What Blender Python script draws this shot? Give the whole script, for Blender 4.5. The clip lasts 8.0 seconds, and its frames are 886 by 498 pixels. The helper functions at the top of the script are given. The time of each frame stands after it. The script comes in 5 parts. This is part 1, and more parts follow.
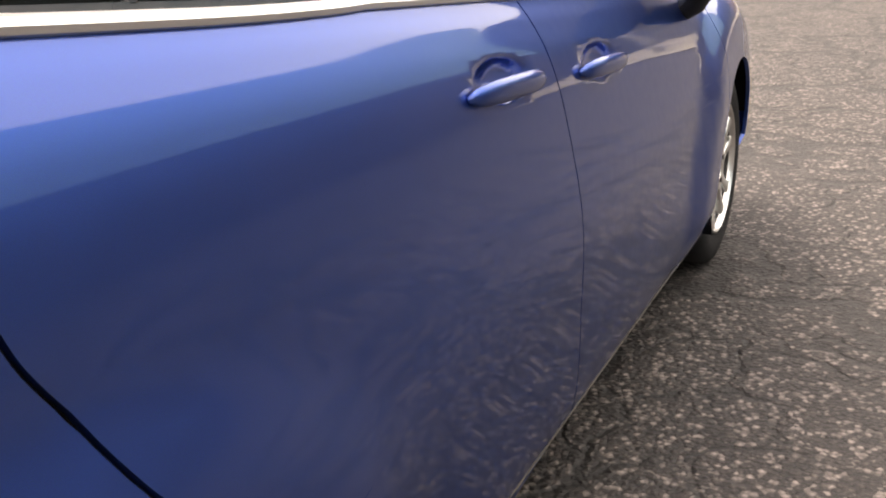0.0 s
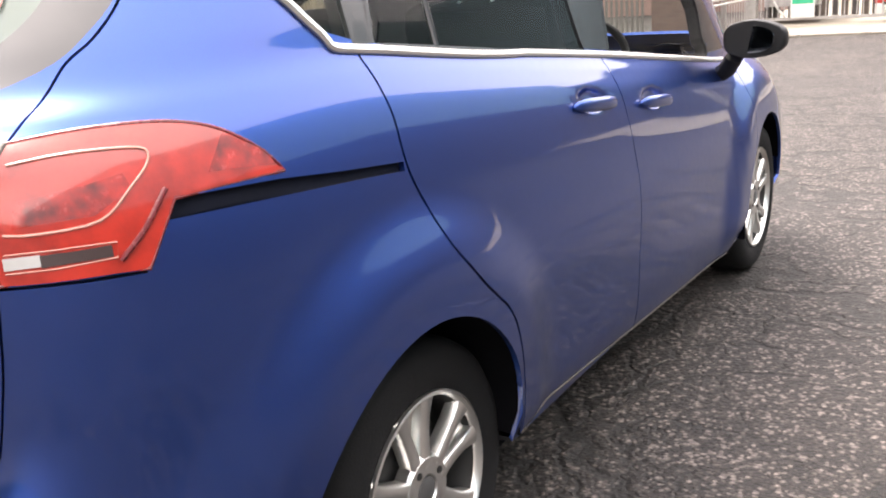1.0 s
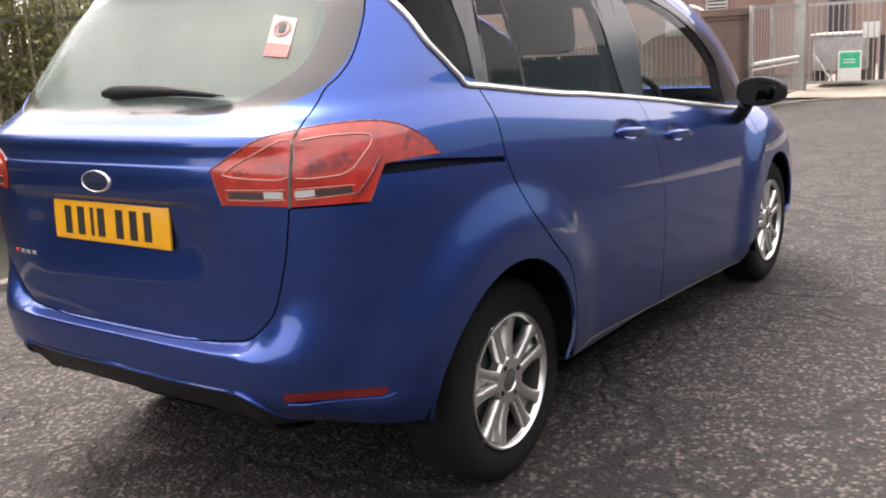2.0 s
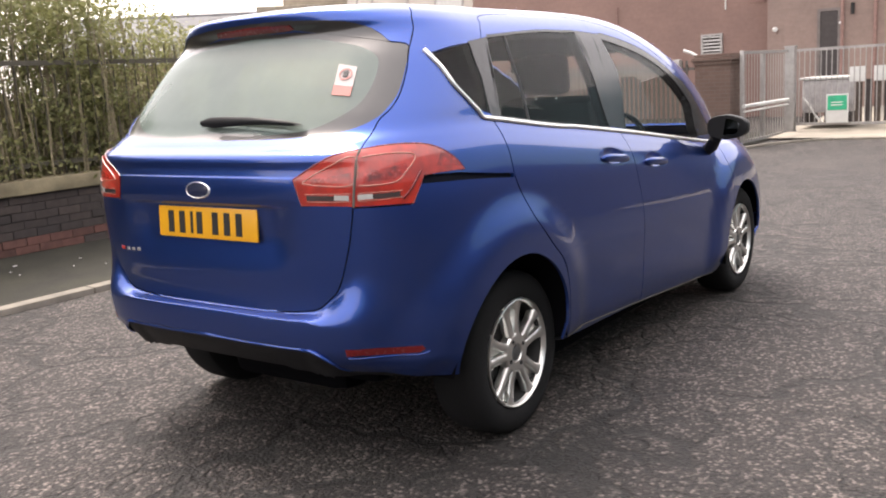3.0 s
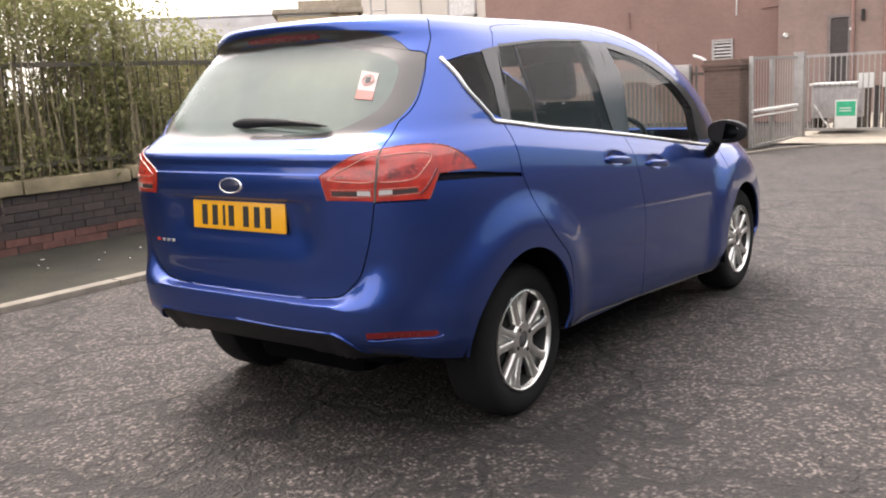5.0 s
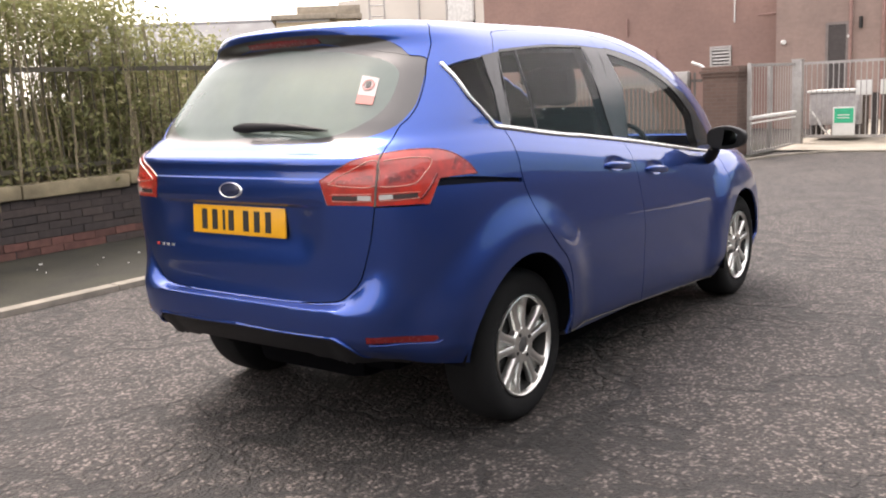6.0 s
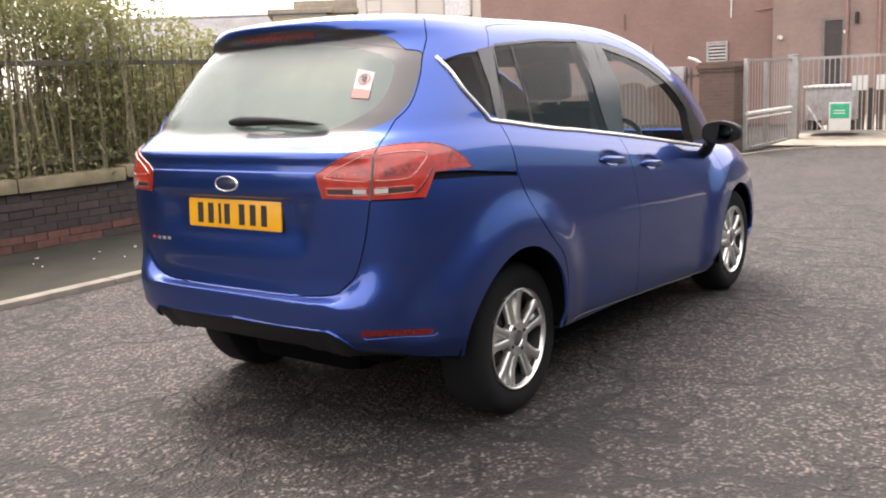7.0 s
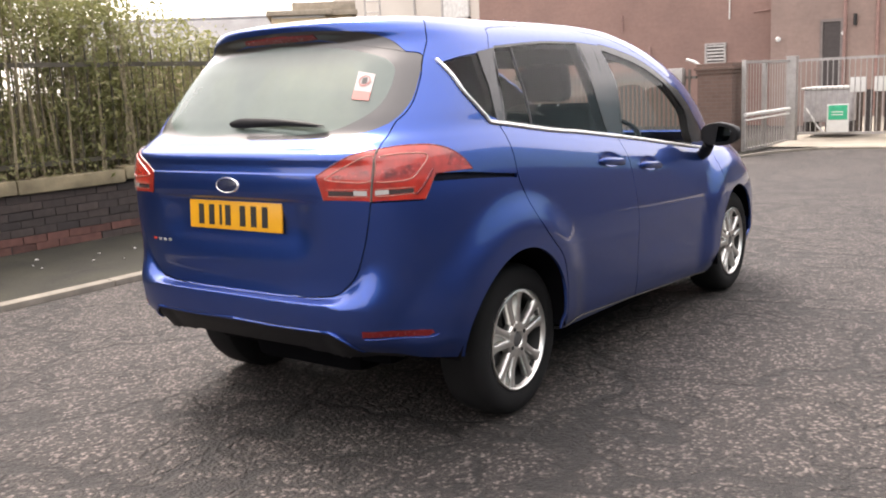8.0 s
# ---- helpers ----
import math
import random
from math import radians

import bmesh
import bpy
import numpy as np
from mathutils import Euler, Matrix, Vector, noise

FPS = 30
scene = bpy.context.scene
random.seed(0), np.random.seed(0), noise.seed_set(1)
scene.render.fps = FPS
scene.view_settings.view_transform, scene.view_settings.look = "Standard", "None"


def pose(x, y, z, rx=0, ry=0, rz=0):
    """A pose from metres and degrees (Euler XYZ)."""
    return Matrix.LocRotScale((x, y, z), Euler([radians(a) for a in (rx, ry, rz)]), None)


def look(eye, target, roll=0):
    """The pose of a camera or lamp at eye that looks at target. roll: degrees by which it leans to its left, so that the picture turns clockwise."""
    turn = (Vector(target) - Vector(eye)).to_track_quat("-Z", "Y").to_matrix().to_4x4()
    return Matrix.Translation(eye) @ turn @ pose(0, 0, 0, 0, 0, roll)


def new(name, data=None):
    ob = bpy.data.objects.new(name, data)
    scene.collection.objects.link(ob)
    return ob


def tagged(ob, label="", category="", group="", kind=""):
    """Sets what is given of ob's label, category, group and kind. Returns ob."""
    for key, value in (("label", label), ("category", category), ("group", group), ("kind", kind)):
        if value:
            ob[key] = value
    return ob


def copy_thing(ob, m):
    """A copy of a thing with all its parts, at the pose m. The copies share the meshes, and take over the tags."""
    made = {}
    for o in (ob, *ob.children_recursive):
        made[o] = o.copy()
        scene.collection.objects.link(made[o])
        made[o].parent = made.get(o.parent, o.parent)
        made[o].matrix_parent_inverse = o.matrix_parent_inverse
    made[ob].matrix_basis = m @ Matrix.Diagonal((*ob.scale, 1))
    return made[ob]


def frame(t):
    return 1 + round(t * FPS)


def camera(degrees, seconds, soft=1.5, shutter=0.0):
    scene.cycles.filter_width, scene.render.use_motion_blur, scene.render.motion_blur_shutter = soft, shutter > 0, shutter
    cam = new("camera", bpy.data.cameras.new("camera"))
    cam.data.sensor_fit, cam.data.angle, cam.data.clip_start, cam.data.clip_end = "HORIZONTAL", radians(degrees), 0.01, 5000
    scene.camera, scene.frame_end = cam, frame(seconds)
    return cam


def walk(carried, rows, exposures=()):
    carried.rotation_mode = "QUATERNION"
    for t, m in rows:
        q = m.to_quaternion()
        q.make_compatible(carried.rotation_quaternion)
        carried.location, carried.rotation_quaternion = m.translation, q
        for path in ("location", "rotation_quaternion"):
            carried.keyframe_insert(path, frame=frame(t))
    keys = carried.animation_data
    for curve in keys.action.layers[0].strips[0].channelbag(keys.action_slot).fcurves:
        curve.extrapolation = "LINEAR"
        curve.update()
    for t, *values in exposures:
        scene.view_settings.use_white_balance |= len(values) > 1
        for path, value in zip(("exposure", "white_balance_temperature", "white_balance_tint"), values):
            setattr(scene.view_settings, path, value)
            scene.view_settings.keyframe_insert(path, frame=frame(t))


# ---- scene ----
cam = camera(52.0, 8.0, 2.0)
PATH = [
    (0, (1.354, 0.393, 1.247), (0.472, 2.017, 0.483), -4.5),
    (0.2, (1.429, 0.183, 1.263), (0.524, 1.802, 0.515), -4.7),
    (0.5, (1.558, -0.094, 1.263), (0.583, 1.531, 0.622), -5.2),
    (1, (1.747, -0.556, 1.294), (0.694, 1.045, 0.721), -4.7),
    (1.5, (1.921, -1.013, 1.31), (0.842, 0.611, 0.863), -4.5),
    (2, (2.182, -1.421, 1.318), (1.027, 0.15, 0.869), -3.7),
    (2.2, (2.27, -1.575, 1.314), (1.108, 0.005, 0.922), -3.4),
    (3.5, (2.643, -2.202, 1.34), (1.481, -0.615, 0.98), -3.4),
    (4, (2.683, -2.236, 1.342), (1.51, -0.656, 0.982), -3.1),
    (4.5, (2.687, -2.264, 1.343), (1.507, -0.691, 0.981), -3.0),
    (6, (2.679, -2.276, 1.338), (1.501, -0.696, 0.994), -2.8),
    (6.5, (2.678, -2.28, 1.337), (1.503, -0.699, 0.988), -2.8),
    (7, (2.691, -2.284, 1.335), (1.52, -0.702, 0.98), -2.7),
    (7.5, (2.688, -2.291, 1.337), (1.522, -0.706, 0.979), -2.7),
    (8, (2.693, -2.298, 1.337), (1.525, -0.714, 0.985), -2.7),
]
walk(cam, [(t, look(eye, target, roll)) for t, eye, target, roll in PATH],
     [(t, stops, kelvin, 16) for t, stops, kelvin in ((0.0, 1.0, 7300), (0.5, 1.28, 7000), (1.0, 1.32, 6700), (1.5, 0.85, 6600), (2.0, 0.54, 6600), (3.5, 0.5, 6600), (8.0, 0.63, 6650))])

# world, sun, exposure
world = bpy.data.worlds.new("overcast")
scene.world = world
world.use_nodes = True
wn = world.node_tree.nodes
sky = wn.new("ShaderNodeTexSky")
sky.sky_type, sky.sun_disc = "NISHITA", False
sky.sun_elevation, sky.sun_rotation = radians(61), radians(288)
sky.air_density, sky.dust_density, sky.ozone_density = 1.0, 6.0, 1.0
pale = wn.new("ShaderNodeMix")
pale.data_type = "RGBA"
pale.inputs["Factor"].default_value = 0.6
world.node_tree.links.new(sky.outputs["Color"], pale.inputs["A"])
# an overcast dome is brightest overhead
towards = wn.new("ShaderNodeTexCoord")
apart = wn.new("ShaderNodeSeparateXYZ")
world.node_tree.links.new(towards.outputs["Generated"], apart.inputs[0])
rise = wn.new("ShaderNodeMapRange")
rise.inputs["To Min"].default_value, rise.inputs["To Max"].default_value = 0.85, 1.0
world.node_tree.links.new(apart.outputs["Z"], rise.inputs["Value"])
dome = wn.new("ShaderNodeVectorMath")
dome.operation = "SCALE"
dome.inputs[0].default_value = (9.7, 9.1, 8.3)
world.node_tree.links.new(rise.outputs["Result"], dome.inputs["Scale"])
world.node_tree.links.new(dome.outputs[0], pale.inputs["B"])
world.node_tree.links.new(pale.outputs["Result"], wn["Background"].inputs["Color"])
wn["Background"].inputs["Strength"].default_value = 0.31

sun = new("sun", bpy.data.lights.new("sun", "SUN"))
sun.data.energy, sun.data.angle, sun.data.color = 2.7, radians(25), (1.0, 0.95, 0.88)
sun.matrix_world = look((-9.0, 4.0, 17.0), (0, 1.0, 0))


# materials
class Tree:
    """A short way to write a node material."""

    def __init__(self, name):
        self.m = bpy.data.materials.new(name)
        self.m.use_nodes = True
        self.n, self.l = self.m.node_tree.nodes, self.m.node_tree.links
        self.bsdf = self.n["Principled BSDF"]

    def put(self, kind, **inputs):
        node = self.n.new("ShaderNode" + kind)
        for key, value in inputs.items():
            self.link(node, key.replace("_", " "), value)
        return node

    def link(self, node, key, value):
        if isinstance(value, bpy.types.NodeSocket):
            self.l.new(value, node.inputs[key])
        else:
            node.inputs[key].default_value = value

    def set(self, **inputs):
        for key, value in inputs.items():
            self.link(self.bsdf, key.replace("_", " "), value)
        return self

    def place(self):
        return self.put("TexCoord").outputs["Object"]

    def world(self):
        return self.put("NewGeometry").outputs["Position"]

    def noise(self, vector, scale, detail=4.0, rough=0.55):
        return self.put("TexNoise", Vector=vector, Scale=scale, Detail=detail, Roughness=rough).outputs["Fac"]

    def ramp(self, fac, *stops):
        node = self.put("ValToRGB", Fac=fac)
        while len(node.color_ramp.elements) < len(stops):
            node.color_ramp.elements.new(0.5)
        for e, (p, c) in zip(node.color_ramp.elements, stops):
            e.position, e.color = p, (*c, 1) if len(c) == 3 else c
        return node.outputs["Color"]

    def grey(self, fac, *stops):
        return self.ramp(fac, *[(p, (c, c, c)) for p, c in stops])

    def mix(self, fac, a, b, mode="MIX"):
        node = self.n.new("ShaderNodeMix")
        node.data_type, node.blend_type = "RGBA", mode
        for k, v in (("Factor", fac), ("A", a), ("B", b)):
            if isinstance(v, tuple) and len(v) == 3:
                v = (*v, 1)
            self.link(node, k, v) if not isinstance(v, bpy.types.NodeSocket) else self.l.new(v, node.inputs[k])
        return node.outputs["Result"]

    def math(self, op, a, b=0.0):
        node = self.n.new("ShaderNodeMath")
        node.operation = op
        for i, v in enumerate((a, b)):
            if isinstance(v, bpy.types.NodeSocket):
                self.l.new(v, node.inputs[i])
            else:
                node.inputs[i].default_value = v
        return node.outputs[0]

    def bump(self, height, strength=0.3, distance=0.01):
        node = self.put("Bump", Height=height, Strength=strength, Distance=distance)
        self.l.new(node.outputs["Normal"], self.bsdf.inputs["Normal"])
        return self


def paint_like(name, base, rough=0.5, metal=0.0, vary=0.15, scale=8.0, bump=0.0, fine=60.0, uneven=0.08, **more):
    """A plain surface with blotches and grain."""
    t = Tree(name)
    p = t.place()
    big, small = t.noise(p, scale), t.noise(p, fine, 3.0)
    lo, hi = tuple(c * (1 - vary) for c in base), tuple(min(1, c * (1 + vary)) for c in base)
    col = t.ramp(big, (0.3, lo), (0.7, hi))
    col = t.mix(0.35, col, t.grey(small, (0.3, 1 - vary), (0.7, 1.0)), "MULTIPLY")
    t.set(Base_Color=col, Metallic=metal, Roughness=t.grey(small, (0.2, max(0, rough - uneven)), (0.8, min(1, rough + uneven))), **more)
    if bump:
        t.bump(small, bump, 0.004)
    return t.m


def car_paint():
    t = Tree("blue car paint")
    p = t.place()
    flake = t.put("TexVoronoi", Vector=p, Scale=2500.0).outputs["Color"]
    dust = t.noise(p, 2.2, 6.0, 0.62)
    film = t.noise(p, 40.0, 4.0)
    base = t.mix(0.12, (0.021, 0.063, 0.285), t.mix(1.0, (0.038, 0.110, 0.48), flake, "MULTIPLY"))
    base = t.mix(t.math("MULTIPLY", t.grey(dust, (0.45, 0.0), (0.8, 0.02)), film), base, (0.2, 0.2, 0.2))
    t.set(Base_Color=base, Metallic=0.92, Specular_Tint=(0.7, 0.75, 0.9, 1), Roughness=t.grey(film, (0.3, 0.31), (0.7, 0.35)), Coat_Weight=1.0, Coat_Roughness=t.grey(film, (0.3, 0.032), (0.75, 0.055)), Coat_IOR=1.5)
    return t.m


def glass(name, tint, rough=0.0, film=0.0, ior=1.5, sheen=0.9):
    t = Tree(name)
    t.set(Base_Color=(*tint, 1), Roughness=rough, IOR=1.45, Transmission_Weight=1.0)
    clear = t.put("BsdfTransparent", Color=(*tint, 1))
    gloss = t.put("BsdfGlossy", Color=(1, 1, 1, 1), Roughness=0.01)
    facing = t.put("LayerWeight", Blend=0.5).outputs["Facing"]
    f0 = ((ior - 1) / (ior + 1)) ** 2 * 2
    gloss_by = t.math("ADD", t.math("MULTIPLY", t.math("POWER", facing, 5.0), sheen - f0), f0)
    mixed = t.put("MixShader")
    t.l.new(gloss_by, mixed.inputs[0])
    t.l.new(clear.outputs[0], mixed.inputs[1])
    t.l.new(gloss.outputs[0], mixed.inputs[2])
    out = mixed.outputs[0]
    if film:
        # pale diffuse layer: mist, and the sky's reflection painted in with it
        sky_sheen = t.put("BsdfDiffuse", Color=(0.23, 0.285, 0.262, 1))
        p = t.place()
        amount = t.grey(t.noise(p, 3.5, 5.0), (0.25, film * 0.8), (0.75, film * 1.1))
        second = t.put("MixShader")
        t.l.new(amount, second.inputs[0])
        t.l.new(out, second.inputs[1])
        t.l.new(sky_sheen.outputs[0], second.inputs[2])
        out = second.outputs[0]
    t.l.new(out, t.n["Material Output"].inputs["Surface"])
    return t.m


def asphalt():
    t = Tree("worn stone-chip asphalt")
    p = t.world()
    cell = t.put("TexVoronoi", Vector=p, Scale=72.0)
    cell2 = t.put("TexVoronoi", Vector=p, Scale=170.0)
    big, mid, fine = t.noise(p, 0.55, 5.0), t.noise(p, 6.0, 6.0), t.noise(p, 260.0, 3.0)
    chips = t.ramp(cell.outputs["Color"], (0.0, (0.013, 0.011, 0.010)), (0.50, (0.032, 0.027, 0.025)), (0.66, (0.070, 0.060, 0.054)), (0.74, (0.34, 0.30, 0.275)))
    chips = t.mix(0.4, chips, t.ramp(cell2.outputs["Color"], (0.0, (0.017, 0.013, 0.011)), (0.7, (0.046, 0.039, 0.035)), (1.0, (0.16, 0.138, 0.124))))
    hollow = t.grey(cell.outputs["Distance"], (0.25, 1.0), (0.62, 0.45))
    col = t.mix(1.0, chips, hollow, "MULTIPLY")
    col = t.mix(0.85, col, t.grey(mid, (0.3, 0.72), (0.7, 1.15)), "MULTIPLY")
    col = t.mix(0.9, col, t.grey(t.noise(p, 42.0, 3.0, 0.6), (0.35, 0.50), (0.5, 0.95), (0.66, 1.35)), "MULTIPLY")
    col = t.mix(0.8, col, t.ramp(big, (0.32, (0.74, 0.72, 0.72)), (0.68, (1.12, 1.08, 1.02))), "MULTIPLY")
    # cracks that wander, and only here and there
    warp = t.put("VectorMath")
    warp.operation = "ADD"
    t.l.new(p, warp.inputs[0])
    t.l.new(t.mix(1.0, t.put("TexNoise", Vector=p, Scale=3.0, Detail=5.0).outputs["Color"], (0.55, 0.55, 0.55), "MULTIPLY"), warp.inputs[1])
    crack = t.put("TexVoronoi", Vector=warp.outputs[0], Scale=0.85)
    crack.feature = "DISTANCE_TO_EDGE"
    line = t.grey(crack.outputs["Distance"], (0.010, 1.0), (0.034, 0.0))
    where = t.grey(t.noise(p, 0.9, 3.0), (0.33, 0.0), (0.42, 1.0))
    line = t.math("MULTIPLY", line, where)
    net = t.put("TexVoronoi", Vector=warp.outputs[0], Scale=3.1)
    net.feature = "DISTANCE_TO_EDGE"
    thin = t.math("MULTIPLY", t.grey(net.outputs["Distance"], (0.01, 1.0), (0.06, 0.0)), t.grey(t.noise(p, 1.7, 4.0), (0.43, 0.0), (0.56, 1.0)))
    line = t.math("MAXIMUM", line, thin)
    col = t.mix(t.math("MULTIPLY", line, 0.95), col, (0.010, 0.009, 0.008))
    col = t.mix(1.0, col, (0.78, 0.77, 0.775), "MULTIPLY")
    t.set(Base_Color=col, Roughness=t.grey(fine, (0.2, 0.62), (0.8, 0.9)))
    h = t.math("SUBTRACT", t.math("ADD", t.math("MULTIPLY", cell.outputs["Distance"], -1.0), t.math("ADD", t.math("MULTIPLY", fine, 0.2), t.math("MULTIPLY", t.noise(p, 42.0, 3.0, 0.6), 1.2))), t.math("MULTIPLY", line, 1.6))
    t.bump(h, 0.85, 0.008)
    return t.m


def brick_mat(name, a, b, c):
    """Fired clay, each brick of its own shade."""
    t = Tree(name)
    p = t.world()
    rnd = t.put("ObjectInfo").outputs["Random"]
    big, small = t.noise(p, 14.0, 5.0), t.noise(p, 120.0, 4.0)
    col = t.ramp(rnd, (0.0, a), (0.5, b), (1.0, c))
    col = t.mix(0.6, col, t.grey(big, (0.3, 0.6), (0.7, 1.2)), "MULTIPLY")
    col = t.mix(0.4, col, t.grey(small, (0.3, 0.7), (0.7, 1.15)), "MULTIPLY")
    t.set(Base_Color=col, Roughness=0.85).bump(small, 0.5, 0.004)
    return t.m


def wall_bricks(name, a, b, mortar, sx, sz):
    """Far brickwork, too far off to tell the bricks apart singly."""
    t = Tree(name)
    p = t.world()
    sep = t.put("SeparateXYZ", Vector=p)
    co = t.put("CombineXYZ", X=t.math("ADD", sep.outputs["X"], sep.outputs["Y"]), Y=sep.outputs["Z"], Z=0.0)
    br = t.put("TexBrick", Vector=co.outputs[0], Color1=(*a, 1), Color2=(*b, 1), Mortar=(*mortar, 1), Scale=1.0, Mortar_Size=0.006, Brick_Width=sx, Row_Height=sz)
    stain = t.noise(p, 0.5, 6.0)
    col = t.mix(0.7, br.outputs["Color"], t.ramp(stain, (0.3, (0.78, 0.76, 0.76)), (0.7, (1.15, 1.1, 1.08))), "MULTIPLY")
    col = t.mix(0.4, col, t.grey(t.noise(p, 9.0, 4.0), (0.3, 0.8), (0.7, 1.1)), "MULTIPLY")
    t.set(Base_Color=col, Roughness=0.9).bump(br.outputs["Fac"], -0.25, 0.006)
    return t.m


def leaf_mat(name, a, b, c):
    t = Tree(name)
    rnd = t.put("NewGeometry").outputs["Random Per Island"]
    t.set(Base_Color=t.ramp(rnd, (0.0, a), (0.55, b), (1.0, c)), Roughness=0.5, Specular_IOR_Level=0.4)
    thin = t.put("BsdfTranslucent", Color=(0.24, 0.25, 0.10, 1))
    mixed = t.put("MixShader", Fac=0.45)
    t.l.new(t.bsdf.outputs[0], mixed.inputs[1])
    t.l.new(thin.outputs[0], mixed.inputs[2])
    t.l.new(mixed.outputs[0], t.n["Material Output"].inputs["Surface"])
    return t.m


def lamp_red():
    t = Tree("red lamp plastic")
    p = t.place()
    ribs = t.put("TexWave", Vector=p, Scale=60.0, Distortion=0.6)
    col = t.mix(0.5, (0.44, 0.022, 0.009), t.ramp(t.noise(p, 22.0, 4.0), (0.36, (0.09, 0.005, 0.005)), (0.62, (0.42, 0.024, 0.014))))
    t.set(Base_Color=col, Roughness=0.3, Coat_Weight=0.9, Coat_Roughness=0.03).bump(ribs.outputs["Fac"], 0.03, 0.001)
    return t.m


PAINT = car_paint()
BLACK = paint_like("black plastic trim", (0.010, 0.010, 0.011), 0.5, bump=0.15, fine=300.0, Specular_IOR_Level=0.25)
GLOSS_BLACK = paint_like("glossy black pillar trim", (0.018, 0.018, 0.02), 0.18)
GAP = paint_like("shadow gap rubber", (0.004, 0.004, 0.005), 0.9, Specular_IOR_Level=0.03)
RUBBER = paint_like("tyre rubber", (0.008, 0.008, 0.0085), 0.9, bump=0.3, fine=220.0, Specular_IOR_Level=0.25)
ALLOY = paint_like("silver alloy", (0.72, 0.71, 0.68), 0.30, 0.95, vary=0.02, scale=14.0, uneven=0.01)
ALLOY_DARK = paint_like("brake and barrel metal", (0.02, 0.02, 0.02), 0.6, 0.3)
HUB_GREY = paint_like("dark grey hub cap", (0.09, 0.09, 0.09), 0.35, 0.3)
CHROME = paint_like("bright trim", (0.92, 0.91, 0.88), 0.36, 1.0, vary=0.01, uneven=0.01)
GLASS = glass("side window glass", (0.86, 0.89, 0.87), ior=1.14, sheen=0.55)
DARKENED_MIRROR = paint_like("mirror darkened for its reflection", (0.10, 0.11, 0.13), 0.06, 1.0)
MISTED_SHEEN = glass("misted rear glass whitened as sky sheen", (0.46, 0.52, 0.48), film=0.50)
FRIT_AND_SHADE = paint_like("black of glass border and spoiler shade", (0.017, 0.0165, 0.0165), 0.35, Coat_Weight=1.0, Coat_Roughness=0.03)
RAIL_SHADE = paint_like("body blue darkened for slot shade", (0.005, 0.006, 0.012), 0.7, Specular_IOR_Level=0.12)
RED = lamp_red()
RED_DARK = paint_like("dark red reflector", (0.13, 0.005, 0.007), 0.25, Coat_Weight=0.4)
CLEAR_LAMP = paint_like("clear lamp window", (0.452, 0.445, 0.429), 0.15, Coat_Weight=1.0)
SMOKE = paint_like("smoked lamp window", (0.05, 0.035, 0.035), 0.15, Coat_Weight=1.0)
PINK = paint_like("pale lamp edge", (0.47, 0.20, 0.15), 0.25, Coat_Weight=1.0)
YELLOW = paint_like("yellow number plate", (0.663, 0.327, 0.009), 0.35, vary=0.05)
INK = paint_like("black print", (0.012, 0.012, 0.012), 0.5)
WHITE = paint_like("white print", (0.580, 0.580, 0.562), 0.5, vary=0.06)
PRINT_RED = paint_like("red print", (0.429, 0.031, 0.023), 0.5)
CLOTH = paint_like("dark seat cloth", (0.014, 0.014, 0.015), 0.9, bump=0.4, fine=350.0)
LINING = paint_like("grey cabin lining", (0.030, 0.028, 0.027), 0.9, Specular_IOR_Level=0.2)
ASPHALT = asphalt()
KERB = paint_like("weathered concrete kerb", (0.179, 0.162, 0.133), 0.85, vary=0.25, scale=5.0, bump=0.5, fine=90.0)
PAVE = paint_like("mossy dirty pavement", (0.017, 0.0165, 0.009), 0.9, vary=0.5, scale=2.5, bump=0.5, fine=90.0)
APRON = paint_like("pale concrete apron", (0.27, 0.245, 0.20), 0.9, vary=0.18, scale=1.5, bump=0.3)
COPING = paint_like("stained sandstone coping", (0.22, 0.185, 0.115), 0.9, vary=0.45, scale=3.0, bump=0.5, fine=70.0)
MORTAR = paint_like("dark mortar", (0.027, 0.023, 0.021), 0.95, bump=0.4)
DARK_BRICK = brick_mat("dark sooty brick", (0.032, 0.026, 0.025), (0.045, 0.035, 0.032), (0.058, 0.044, 0.039))
RED_BRICK = brick_mat("red brick", (0.073, 0.034, 0.027), (0.127, 0.055, 0.044), (0.097, 0.046, 0.036))
IRON = paint_like("dark painted iron", (0.085, 0.075, 0.055), 0.6, 0.3)
STEEL = paint_like("galvanised steel", (0.339, 0.327, 0.314), 0.5, 0.4, vary=0.15)
FAR_BRICK = wall_bricks("salmon red brickwork", (0.245, 0.159, 0.136), (0.230, 0.148, 0.126), (0.234, 0.162, 0.140), 0.24, 0.075)
PALE_BRICK = wall_bricks("pale salmon brickwork", (0.262, 0.196, 0.170), (0.247, 0.183, 0.158), (0.254, 0.194, 0.170), 0.24, 0.075)
PIER_BRICK = wall_bricks("brown pier brickwork", (0.105, 0.068, 0.056), (0.125, 0.082, 0.066), (0.125, 0.10, 0.085), 0.225, 0.075)
DULL_STEEL = paint_like("dull weathered steel", (0.12, 0.11, 0.10), 0.6, 0.3)
RENDER_PALE = paint_like("pale grey cladding", (0.508, 0.472, 0.423), 0.8, vary=0.08, scale=0.6)
CREAM = paint_like("cream painted render", (0.556, 0.459, 0.303), 0.85, vary=0.08, scale=0.8)
SLATE = paint_like("grey roof tiles", (0.121, 0.123, 0.127), 0.7, vary=0.25, scale=1.4)
DOOR_DARK = paint_like("dark doorway", (0.045, 0.038, 0.037), 0.7)
